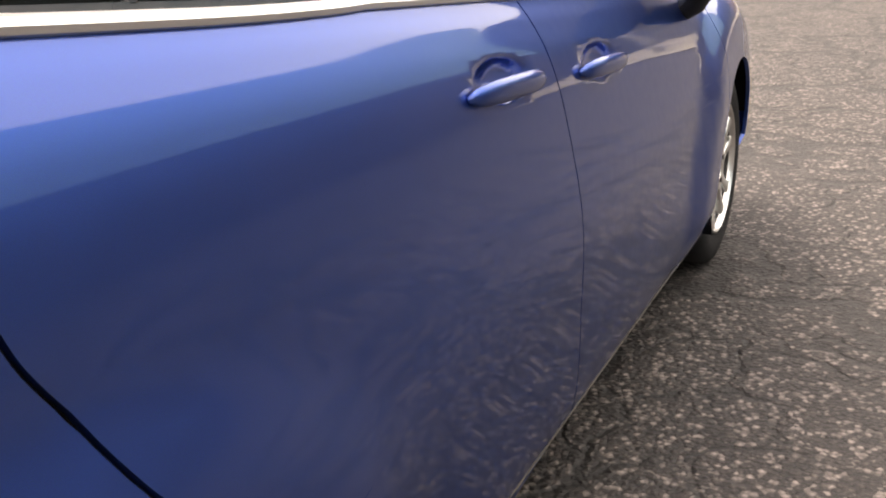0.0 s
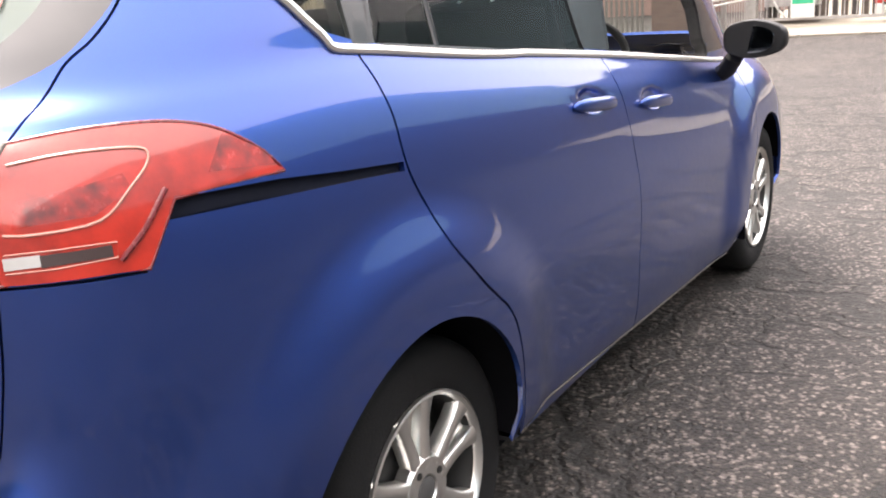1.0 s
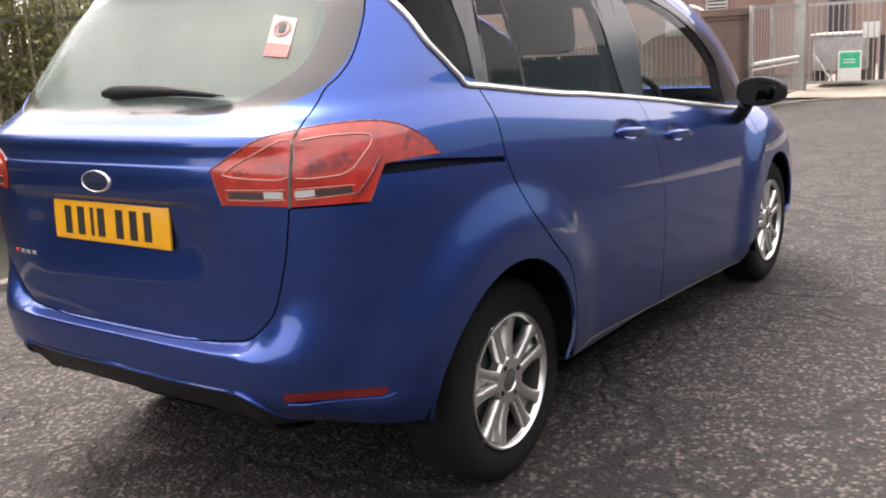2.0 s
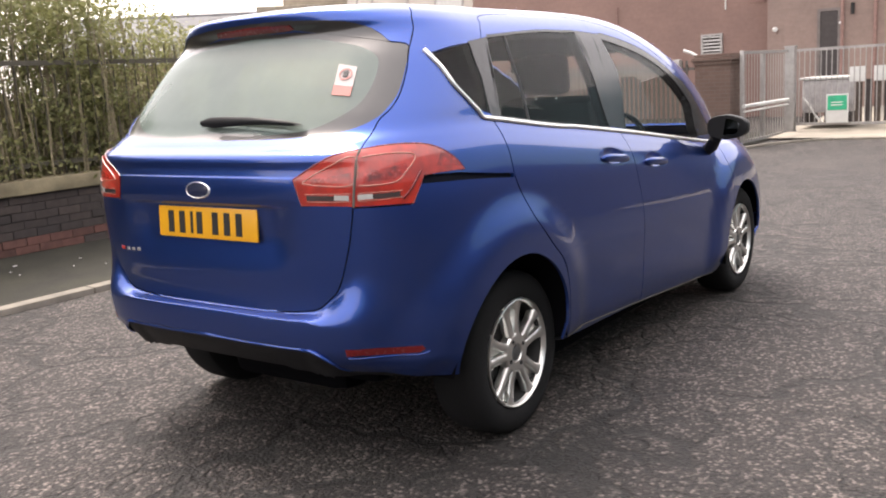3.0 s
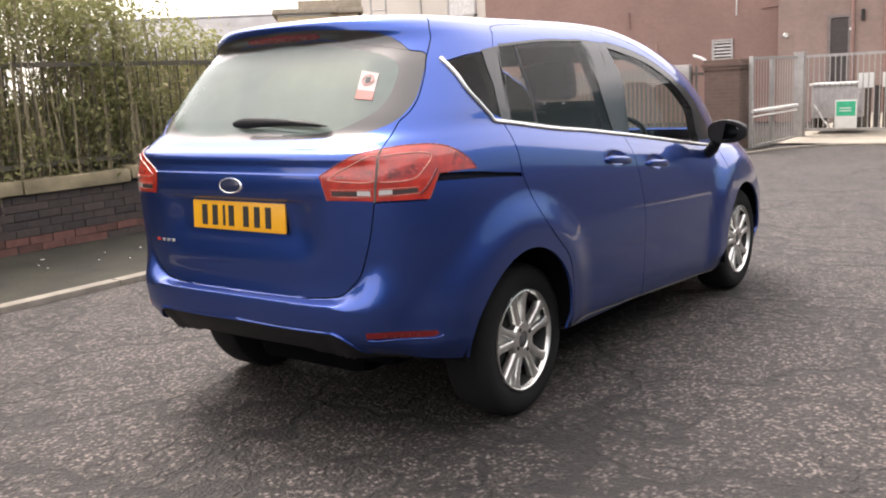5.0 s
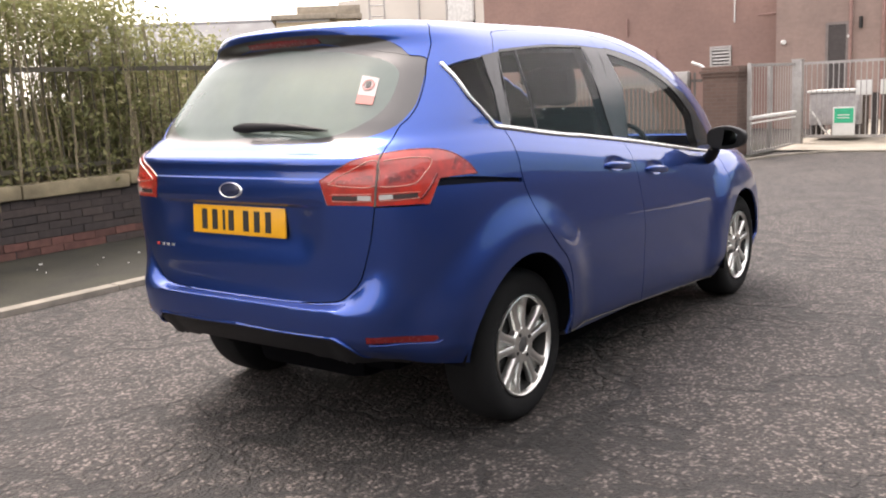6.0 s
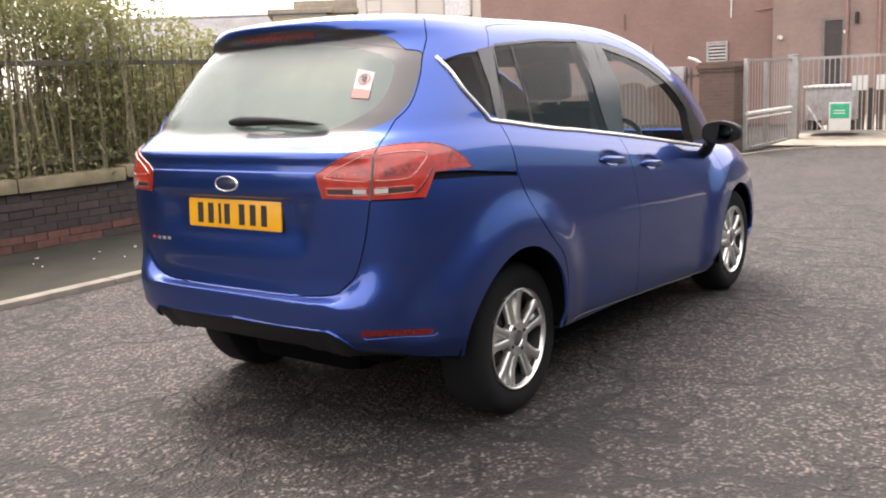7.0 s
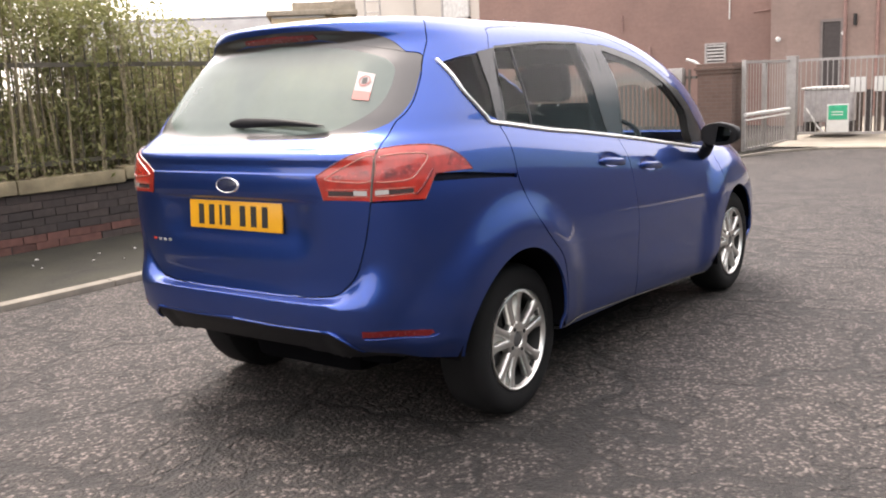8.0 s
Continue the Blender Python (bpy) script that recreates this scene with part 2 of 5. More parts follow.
GREEN_SIGN = paint_like("green sign panel", (0.024, 0.363, 0.193), 0.5)
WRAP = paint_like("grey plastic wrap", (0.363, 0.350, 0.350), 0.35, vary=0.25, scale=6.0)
BARK = paint_like("brown stems", (0.25, 0.21, 0.135), 0.9, vary=0.4, scale=20.0)
LEAF = leaf_mat("green hedge leaves", (0.09, 0.10, 0.042), (0.20, 0.205, 0.088), (0.40, 0.37, 0.19))
LEAF_PALE = leaf_mat("olive hedge leaves paled for haze", (0.15, 0.155, 0.075), (0.29, 0.285, 0.15), (0.50, 0.47, 0.29))


# building helpers
def thing(name, label, category, m=None, group="", kind=""):
    ob = new(name)
    ob.empty_display_size = 0.1
    if m is not None:
        ob.matrix_world = m
    return tagged(ob, label, category, group, kind)


def finish(name, me, material, parent=None, label="", smooth=True):
    me.materials.append(material)
    if smooth:
        me.polygons.foreach_set("use_smooth", [True] * len(me.polygons))
    me.update()
    ob = new(name, me)
    if parent:
        ob.parent = parent
    if label:
        tagged(ob, label)
    return ob


def part(name, bm, material, parent=None, label="", smooth=True, flat_over=None):
    me = bpy.data.meshes.new(name)
    bm.normal_update()
    bm.to_mesh(me)
    bm.free()
    ob = finish(name, me, material, parent, label, smooth)
    if smooth:
        me.set_sharp_from_angle(angle=radians(35 if flat_over is None else flat_over))
    return ob


def box(bm, lo, hi, m=None, bevel=0.0):
    """Adds a box between two corners, its edges rounded by bevel."""
    c = [(a + b) / 2 for a, b in zip(lo, hi)]
    s = [b - a for a, b in zip(lo, hi)]
    made = bmesh.ops.create_cube(bm, size=1, matrix=(m or Matrix()) @ Matrix.Translation(c) @ Matrix.Diagonal((*s, 1)))
    if bevel:
        es = list({e for v in made["verts"] for e in v.link_edges})
        bmesh.ops.bevel(bm, geom=es, offset=bevel, segments=2, affect="EDGES", profile=0.6)
    return bm


def bar(bm, a, b, r, sides=8, r2=None):
    """Adds a round bar from a to b."""
    a, b = Vector(a), Vector(b)
    d = b - a
    m = Matrix.Translation((a + b) / 2) @ d.to_track_quat("Z", "Y").to_matrix().to_4x4()
    bmesh.ops.create_cone(bm, cap_ends=True, segments=sides, radius1=r, radius2=r if r2 is None else r2, depth=d.length, matrix=m)
    return bm


def sweep(bm, pts, radii, sides=10, closed=False):
    """Adds a tube through pts; radii: one (a, b) pair or number for all, or one for each point."""
    pts = [Vector(p) for p in pts]
    if not isinstance(radii, list):
        radii = [radii] * len(pts)
    rings = []
    for i, p in enumerate(pts):
        t = (pts[min(i + 1, len(pts) - 1)] - pts[max(i - 1, 0)]).normalized()
        up = Vector((0, 0, 1)) if abs(t.z) < 0.9 else Vector((1, 0, 0))
        n = t.cross(up).normalized()
        b = n.cross(t)
        r = radii[i]
        ra, rb = r if isinstance(r, tuple) else (r, r)
        rings.append([bm.verts.new(p + n * ra * math.cos(k * math.tau / sides) + b * rb * math.sin(k * math.tau / sides)) for k in range(sides)])
    for a, b in zip(rings, rings[1:]):
        for k in range(sides):
            bm.faces.new((a[k], a[(k + 1) % sides], b[(k + 1) % sides], b[k]))
    bm.faces.new(rings[0][::-1])
    bm.faces.new(rings[-1])
    return bm


def lathe(bm, outline, m, sides=48):
    """Turns an outline of (radius, height) about the z axis of m."""
    rings = [[bm.verts.new(m @ Vector((r * math.cos(k * math.tau / sides), r * math.sin(k * math.tau / sides), h))) for k in range(sides)] for r, h in outline]
    for a, b in zip(rings, rings[1:]):
        for k in range(sides):
            bm.faces.new((a[k], a[(k + 1) % sides], b[(k + 1) % sides], b[k]))
    return bm


def plate_of(bm, outline, depth, m):
    """A flat piece of the outline in the x, y plane of m, depth thick along its z."""
    top = [bm.verts.new(m @ Vector((x, y, depth))) for x, y in outline]
    low = [bm.verts.new(m @ Vector((x, y, 0))) for x, y in outline]
    bm.faces.new(top)
    bm.faces.new(low[::-1])
    for i in range(len(top)):
        j = (i + 1) % len(top)
        bm.faces.new((low[i], low[j], top[j], top[i]))
    return bm


def curve_through(pts, n=6):
    """A smooth line through points of any dimension."""
    pts = [np.array(p, float) for p in pts]
    out = []
    for i in range(len(pts) - 1):
        a, b, c, d = pts[max(i - 1, 0)], pts[i], pts[i + 1], pts[min(i + 2, len(pts) - 1)]
        for k in range(n):
            f = k / n
            out.append(0.5 * (2 * b + (c - a) * f + (2 * a - 5 * b + 4 * c - d) * f * f + (3 * b - a - 3 * c + d) * f ** 3))
    return out + [pts[-1]]


# the form of the car
# body levels from sill to roof: height, half width, rear, front, wedge, rear end length, front end start, corner powers
LEVELS = np.array([
    (0.318, 0.700, 0.200, 3.80, 0.45, 0.56, 1.30, 3.2, 3.4, 8.0, 3.0),
    (0.335, 0.832, 0.060, 3.98, 0.50, 0.70, 1.30, 3.5, 3.9, 9.5, 3.0),
    (0.375, 0.848, 0.036, 4.04, 0.50, 0.72, 1.30, 3.6, 4.0, 9.5, 3.0),
    (0.460, 0.860, 0.018, 4.06, 0.55, 0.74, 1.30, 3.6, 4.0, 9.5, 3.0),
    (0.560, 0.868, 0.012, 4.07, 0.60, 0.74, 1.30, 3.8, 4.2, 9.5, 3.0),
    (0.660, 0.870, 0.018, 4.07, 0.65, 0.74, 1.30, 4.0, 4.6, 9.5, 3.0),
    (0.800, 0.867, 0.014, 4.06, 0.75, 0.74, 1.30, 4.0, 5.0, 9.5, 3.0),
    (0.920, 0.858, 0.006, 4.05, 0.85, 0.74, 1.30, 4.0, 5.0, 9.5, 3.0),
    (1.020, 0.844, 0.000, 4.03, 0.92, 0.75, 1.30, 4.0, 5.0, 9.5, 3.0),
    (1.095, 0.826, 0.012, 3.98, 0.97, 0.74, 1.30, 4.0, 5.0, 9.5, 3.0),
    (1.150, 0.804, 0.060, 3.90, 1.00, 0.70, 1.30, 4.0, 5.0, 9.5, 3.0),
    (1.190, 0.785, 0.110, 3.75, 1.00, 0.66, 1.30, 4.0, 4.8, 7.0, 2.8),
    (1.250, 0.766, 0.150, 3.48, 0.95, 0.64, 1.30, 4.0, 4.6, 8.0, 5.0),
    (1.345, 0.735, 0.215, 3.33, 0.75, 0.60, 1.30, 3.8, 4.2, 8.0, 6.0),
    (1.427, 0.702, 0.275, 3.12, 0.50, 0.56, 1.30, 3.6, 4.0, 8.0, 6.0),
    (1.515, 0.658, 0.338, 2.78, 0.28, 0.54, 1.30, 3.4, 3.6, 7.0, 5.0),
    (1.558, 0.618, 0.312, 2.54, 0.13, 0.54, 1.28, 3.2, 3.2, 6.0, 4.0),
    (1.592, 0.562, 0.304, 2.35, 0.05, 0.54, 1.26, 3.0, 3.0, 5.0, 3.4),
    (1.616, 0.440, 0.380, 2.14, 0.00, 0.50, 1.24, 2.8, 2.8, 4.0, 3.0),
    (1.632, 0.255, 0.620, 1.80, 0.00, 0.36, 1.22, 2.6, 2.6, 3.0, 2.6),
    (1.638, 0.004, 1.150, 1.25, 0.00, 0.05, 1.21, 2.4, 2.4, 2.4, 2.4),
])
TOP = len(LEVELS) - 1


def slopes(k):
    """Slopes of a curve that never overshoots its knots."""
    d = np.diff(k, axis=0)
    a, b = d[:-1], d[1:]
    mid = np.where(a * b > 0, 2 * a * b / np.where(a + b == 0, 1, a + b), 0.0)
    return np.vstack([d[:1], mid, d[-1:]])


LEVEL_SLOPES = slopes(LEVELS)


def level(v):
    v = np.clip(v, 0, TOP - 1e-6)
    i = v.astype(int)
    f = (v - i)[:, None]
    a, b, p, q = LEVELS[i], LEVELS[i + 1], LEVEL_SLOPES[i], LEVEL_SLOPES[i + 1]
    return (a * (1 + 2 * f) * (1 - f) ** 2 + b * f * f * (3 - 2 * f) + p * f * (1 - f) ** 2 - q * f * f * (1 - f)).T


def wedge(y):
    """The fall of the belt line towards the front."""
    q = y - 0.68
    a = (np.sqrt(q * q + 0.01) + q) / 2
    return -0.125 * (2.25 - (np.sqrt((2.25 - a) ** 2 + 0.02) + 2.25 - a) / 2)


def hump(x, width):
    return np.exp(-(x / width) ** 2)


def step(a, b, x):
    f = np.clip((x - a) / (b - a), 0, 1)
    return f * f * (3 - 2 * f)


def corner(f, n, m):
    """A rounded corner from (0, 1) at f = 0 to (1, 0) at f = 1, of powers n and m."""
    c, k = np.sin(f * math.pi / 2).clip(1e-9), np.cos(f * math.pi / 2).clip(1e-9)
    r = np.ones_like(f)
    for _ in range(9):
        a, b = (c * r) ** n, (k * r) ** m
        r = r - (a + b - 1) / (n * a + m * b) * r
    return c * r, k * r


def plain(u, v):
    """The smooth right half of the body: u 0 to 1 the rear end, 1 to 2 the side, 2 to 3 the front end; v the level."""
    z0, w, yr, yf, s, lr, y2, nr, mr, nf, mf = level(v)
    yr1 = yr + lr
    a, b = corner(1 - np.clip(u, 0, 1), nr, mr)
    c, d = corner(np.clip(u - 2, 0, 1), nf, mf)
    y = np.where(u <= 1, yr1 - lr * a, np.where(u <= 2, yr1 + (y2 - yr1) * (u - 1), y2 + (yf - y2) * c))
    x = np.where(u <= 1, w * b, np.where(u <= 2, w, w * d))
    return np.stack([x, y, z0 + s * wedge(y)], 1)


SHELF_X, SHELF_Z = (0, 0.40, 0.49, 0.545, 0.588, 0.62, 0.66), (0.597, 0.599, 0.611, 0.649, 0.701, 0.744, 0.760)


def relief(p):
    """How far the pressed panels stand out of the smooth form, at points of it."""
    x, y, z = p.T
    side = step(0.55, 0.75, x)
    rear = step(0.45, 0.10, y)
    d = np.zeros(len(x))
    # flared arches
    for yc in (0.68, 3.22):
        r = np.hypot(y - yc, z - 0.33)
        d += side * 0.034 * step(0.612, 0.44, r) * step(0.16, 0.34, z) * (step(1.38, 0.92, y) if yc < 2 else 1.0)
    # doors: a soft shoulder that fades downwards into a shallow hollow
    zc = 0.757 - 0.014 * (y - 1.0)
    door = side * step(0.93, 1.10, y) * step(3.05, 2.85, y)
    d += door * 0.007 * step(zc + 0.11, zc - 0.10, z) * step(0.36, 0.70, z)
    d -= door * 0.004 * hump(z - 0.50, 0.09)
    # cups behind the handles
    for yh, zh in ((1.575, 0.968), (2.012, 0.909)):
        q = ((y - yh) / 0.105) ** 2 + ((z - zh - 0.10 * (yh - y)) / 0.036) ** 2
        d -= side * 0.014 * step(1.0, 0.2, q)
    # tailgate: hollow round the plate, ledge under the window, bumper shelf
    d -= rear * step(0.47, 0.31, x) * 0.017 * (step(0.70, 0.88, z) - step(0.945, 0.964, z))
    d += rear * 0.004 * step(0.50, 0.44, x) * (step(1.057, 1.048, z) - step(0.985, 0.960, z))
    d += rear * 0.013 * hump(z - 1.112, 0.024) * step(0.74, 0.58, x)
    zg = np.interp(x, SHELF_X, SHELF_Z)
    d += rear * 0.046 * step(zg, 0.572 + 0.012 * step(0.54, 0.46, x), z) * step(0.76, 0.60, x) * step(0.36, 0.50, z)
    d -= rear * 0.012 * step(0.500, 0.488, z) * step(0.50, 0.42, x)
    # the bumper's corners tuck in below the reflectors
    d -= step(0.40, 0.22, y) * step(0.50, 0.60, x) * 0.040 * step(0.458, 0.34, z)
    return d


def body(u, v):
    """Points and normals of the right half of the body."""
    u, v = np.asarray(u, float), np.asarray(v, float)

    def normal(fn, a, b):
        e = 0.003
        a0, a1 = np.clip(a - e, 0.0005, 2.9995), np.clip(a + e, 0.0005, 2.9995)
        b0, b1 = np.clip(b - 4 * e, 0, TOP - 1e-3), np.clip(b + 4 * e, 0, TOP - 1e-3)
        n = np.cross(fn(a1, b) - fn(a0, b), fn(a, b1) - fn(a, b0))
        return n / np.linalg.norm(n, axis=1).clip(1e-12)[:, None]

    def full(a, b):
        p = plain(a, b)
        return p + normal(plain, a, b) * relief(p)[:, None]

    return full(u, v), normal(full, u, v)


def level_of(y, z):
    """The level on which the side stands z high at y."""
    lo, hi = np.zeros(1), np.full(1, TOP - 1e-6)
    for _ in range(40):
        m = (lo + hi) / 2
        l = level(m)
        low = l[0] + l[4] * wedge(np.array([y])) < z
        lo, hi = np.where(low, m, lo), np.where(low, hi, m)
    return float(lo[0])


def on_side(y, z):
    """(u, v) of the point of the side at y, z."""
    v = level_of(y, z)
    lo, hi = 0.0, 3.0
    for _ in range(40):
        m = (lo + hi) / 2
        lo, hi = (m, hi) if plain(np.array([m]), np.array([v]))[0, 1] < y else (lo, m)
    return (lo, v)


def on_rear(x, z):
    """(u, v) of the point of the rear end at x, z."""
    lo, hi, v = 0.0, 1.0, level_of(0.2, z)
    for _ in range(40):
        m = (lo + hi) / 2
        p = plain(np.array([m]), np.array([v]))[0]
        lo, hi = (m, hi) if p[0] < x else (lo, m)
    v = level_of(p[1], z)
    return (lo, v)


COARSE = np.stack([a.ravel() for a in np.meshgrid(np.linspace(0, 3, 241), np.linspace(0, TOP - 0.01, 161))], 1)
COARSE_AT = body(COARSE[:, 0], COARSE[:, 1])[0]


def near(x, y, z):
    """(u, v) of the point of the body next to x, y, z."""
    p = np.array((x, y, z))
    best = COARSE[np.argmin(((COARSE_AT - p) ** 2).sum(1))]
    du, dv = 0.0125, 0.125
    for _ in range(7):
        a, b = np.meshgrid(best[0] + du * np.linspace(-1, 1, 7), best[1] + dv * np.linspace(-1, 1, 7))
        a, b = a.ravel().clip(0, 3), b.ravel().clip(0, TOP - 0.01)
        q = body(a, b)[0]
        i = np.argmin(((q - p) ** 2).sum(1))
        best, du, dv = np.array((a[i], b[i])), du * 0.42, dv * 0.42
    return best


def line_on(pts, n=6, smooth=True):
    """A line on the body through points near it, in (u, v)."""
    uv = [near(*p) for p in pts]
    return curve_through(uv, n) if smooth else uv


def out_of(uv, off=0.0):
    """Points of the body in metres, lifted by off."""
    uv = np.array(uv, float).reshape(-1, 2)
    p, n = body(uv[:, 0], uv[:, 1])
    return p + n * off, n


def strip(uv, half):
    """A ribbon of (u, v) round a line, half metres to each side."""
    uv = np.array(uv)
    p, n = out_of(uv)
    t = np.gradient(p, axis=0)
    side = np.cross(n, t)
    side /= np.linalg.norm(side, axis=1)[:, None]
    e = 1e-3
    pu, pv = body(np.clip(uv[:, 0] + e, 0, 3), uv[:, 1])[0] - p, body(uv[:, 0], np.clip(uv[:, 1] + e, 0, TOP))[0] - p
    off = []
    for k in range(len(uv)):
        a = np.stack([pu[k] / e, pv[k] / e], 1)
        off.append(np.linalg.lstsq(a, side[k] * half, rcond=None)[0].clip(-0.2, 0.2))
    off = np.array(off)
    return [*(uv + off), *(uv - off)[::-1]]


def inside(poly, q):
    """Which of the points q lie in the polygon."""
    poly = np.array(poly)
    r = np.zeros(len(q), bool)
    j = len(poly) - 1
    for i in range(len(poly)):
        (xi, yi), (xj, yj) = poly[i], poly[j]
        if yi != yj:
            c = ((yi > q[:, 1]) != (yj > q[:, 1])) & (q[:, 0] < (xj - xi) * (q[:, 1] - yi) / (yj - yi) + xi)
            r ^= c
        j = i
    return r


# the seams and outlines of the car
REAR_CUT = line_on([(0.79, 0.693, 1.190), (0.81, 0.708, 1.130), (0.829, 0.716, 1.075), (0.847, 0.717, 0.995), (0.856, 0.739, 0.930), (0.877, 0.768, 0.855), (0.893, 0.795, 0.806), (0.904, 0.850, 0.742), (0.906, 0.912, 0.682), (0.906, 0.952, 0.645), (0.905, 0.984, 0.595), (0.90, 1.010, 0.52), (0.89, 1.030, 0.43), (0.875, 1.038, 0.33), (0.85, 1.040, 0.29)])
DOOR_CUT = line_on([(0.788, 1.738, 1.062), (0.838, 1.776, 0.925), (0.872, 1.786, 0.76), (0.865, 1.79, 0.46), (0.845, 1.80, 0.27), (0.84, 1.80, 0.22)])
WING_CUT = line_on([(0.768, 2.93, 0.922), (0.83, 2.985, 0.80), (0.85, 2.975, 0.62), (0.85, 2.90, 0.42), (0.83, 2.87, 0.23), (0.82, 2.87, 0.16)])
BELT = line_on([(0.735, 0.50, 1.30), (0.774, 0.617, 1.218), (0.784, 0.69, 1.188), (0.785, 1.0, 1.146), (0.785, 1.213, 1.122), (0.783, 1.778, 1.059), (0.782, 2.485, 0.967), (0.776, 2.93, 0.918)])
LAMP = [(0.455, 0.01, 1.047), (0.55, 0.034, 1.099), (0.65, 0.10, 1.132), (0.715, 0.175, 1.142), (0.765, 0.262, 1.138), (0.795, 0.33, 1.120), (0.818, 0.385, 1.085), (0.834, 0.425, 1.040)]
LAMP_LOW = [(0.801, 0.243, 1.040), (0.793, 0.192, 0.957), (0.66, 0.064, 0.960), (0.475, 0.041, 0.966)]
LAMP_UV = line_on(LAMP, 4) + line_on(LAMP_LOW, 1, False)
GATE_SIDE = line_on([(0.44, 0.62, 1.585), (0.507, 0.588, 1.566), (0.575, 0.52, 1.52), (0.62, 0.448, 1.455), (0.648, 0.39, 1.383), (0.668, 0.322, 1.304), (0.668, 0.262, 1.25), (0.652, 0.217, 1.215), (0.655, 0.155, 1.165), (0.66, 0.106, 1.130), (0.658, 0.075, 1.03), (0.655, 0.061, 0.955), (0.631, 0.054, 0.83), (0.588, 0.049, 0.708), (0.545, 0.04, 0.655), (0.49, 0.03, 0.617), (0.40, 0.015, 0.604)])
GATE_LOW = [*line_on([(0.40, 0.015, 0.604), (0.26, 0.004, 0.602), (0.0, 0.0, 0.600)], 4)]
GATE_LOW[-1] = np.array((0.0, GATE_LOW[-1][1]))
GATE_TOP = [np.array((0.0, 18.62)), *line_on([(0.2, 0.56, 1.600), (0.35, 0.60, 1.594), (0.44, 0.62, 1.585)], 4)]
GATE = GATE_TOP + GATE_SIDE[1:] + GATE_LOW[1:]
REAR_GLASS = [np.array((0.0, level_of(0.1, 1.168)))] + line_on([(0.25, 0.085, 1.168), (0.42, 0.10, 1.170), (0.489, 0.107, 1.174), (0.58, 0.15, 1.196), (0.640, 0.215, 1.222), (0.658, 0.262, 1.255), (0.660, 0.322, 1.304), (0.642, 0.39, 1.383), (0.614, 0.448, 1.450), (0.56, 0.40, 1.480), (0.408, 0.348, 1.512), (0.2, 0.33, 1.526)], 4) + [np.array((0.0, level_of(0.1, 1.530)))]
CLEAR_PART = [np.array((0.0, level_of(0.1, 1.195)))] + line_on([(0.25, 0.10, 1.190), (0.42, 0.12, 1.202), (0.53, 0.17, 1.240), (0.585, 0.24, 1.300), (0.590, 0.30, 1.390), (0.565, 0.33, 1.445), (0.48, 0.33, 1.485), (0.3, 0.32, 1.514)], 5) + [np.array((0.0, level_of(0.1, 1.520)))]
# outline of the spoiler's shaded underside, filled with a dark colour
SPOILER_SHADE = [np.array((0.0, level_of(0.1, 1.528)))] + line_on([(0.2, 0.32, 1.524), (0.408, 0.34, 1.510), (0.56, 0.40, 1.478), (0.612, 0.44, 1.452), (0.565, 0.40, 1.492), (0.42, 0.33, 1.545), (0.2, 0.31, 1.568)], 4) + [np.array((0.0, level_of(0.1, 1.573)))]
QUARTER_GLASS = line_on([(0.665, 0.497, 1.424), (0.674, 0.60, 1.443), (0.681, 0.715, 1.457)], 3) + line_on([(0.735, 0.708, 1.33), (0.779, 0.690, 1.205)], 2)[0:] + line_on([(0.774, 0.632, 1.222), (0.733, 0.535, 1.325)], 3)
C_TRIM = line_on([(0.683, 0.705, 1.464), (0.672, 0.870, 1.484), (0.735, 0.795, 1.31), (0.781, 0.755, 1.192), (0.781, 0.69, 1.197), (0.735, 0.70, 1.33)], 1, False)
REAR_DOOR_GLASS = line_on([(0.671, 0.850, 1.477), (0.655, 1.1, 1.492), (0.645, 1.35, 1.502), (0.640, 1.600, 1.504)], 4) + line_on([(0.718, 1.622, 1.31), (0.779, 1.652, 1.088)], 2) + line_on([(0.782, 1.2, 1.137), (0.782, 0.752, 1.194)], 5)
B_TRIM = line_on([(0.640, 1.59, 1.514), (0.640, 1.885, 1.494), (0.72, 1.880, 1.29), (0.780, 1.875, 1.060), (0.779, 1.64, 1.090), (0.718, 1.61, 1.31)], 1, False)
FRONT_DOOR_GLASS = line_on([(0.640, 1.832, 1.489), (0.652, 2.05, 1.455), (0.660, 2.246, 1.410), (0.672, 2.41, 1.356), (0.682, 2.567, 1.286), (0.70, 2.69, 1.205), (0.713, 2.765, 1.124), (0.755, 2.755, 0.990), (0.762, 2.745, 0.955)], 4) + line_on([(0.78, 2.3, 1.006), (0.78, 1.822, 1.068)], 4)
A_TRIM = line_on([(0.682, 2.60, 1.290), (0.672, 2.72, 1.245), (0.69, 2.83, 1.17), (0.715, 2.95, 1.04), (0.745, 3.03, 0.946), (0.766, 2.76, 0.957), (0.757, 2.77, 0.99), (0.714, 2.78, 1.124), (0.70, 2.71, 1.205)], 1, False)
DOOR_TOP = line_on([(0.677, 0.80, 1.472), (0.640, 0.845, 1.515), (0.595, 0.90, 1.545), (0.575, 1.1, 1.556), (0.57, 1.5, 1.560), (0.58, 1.80, 1.545), (0.60, 2.04, 1.505), (0.63, 2.30, 1.435), (0.66, 2.55, 1.34), (0.685, 2.76, 1.23), (0.715, 2.95, 1.07), (0.735, 3.02, 0.97), (0.75, 3.0, 0.93), (0.768, 2.93, 0.920)])
SLOT = line_on([(0.834, 0.41, 1.030), (0.842, 0.56, 1.010), (0.847, 0.711, 0.993), (0.849, 0.709, 0.977), (0.838, 0.45, 1.001), (0.80, 0.222, 1.014), (0.801, 0.243, 1.040)], 1, False)
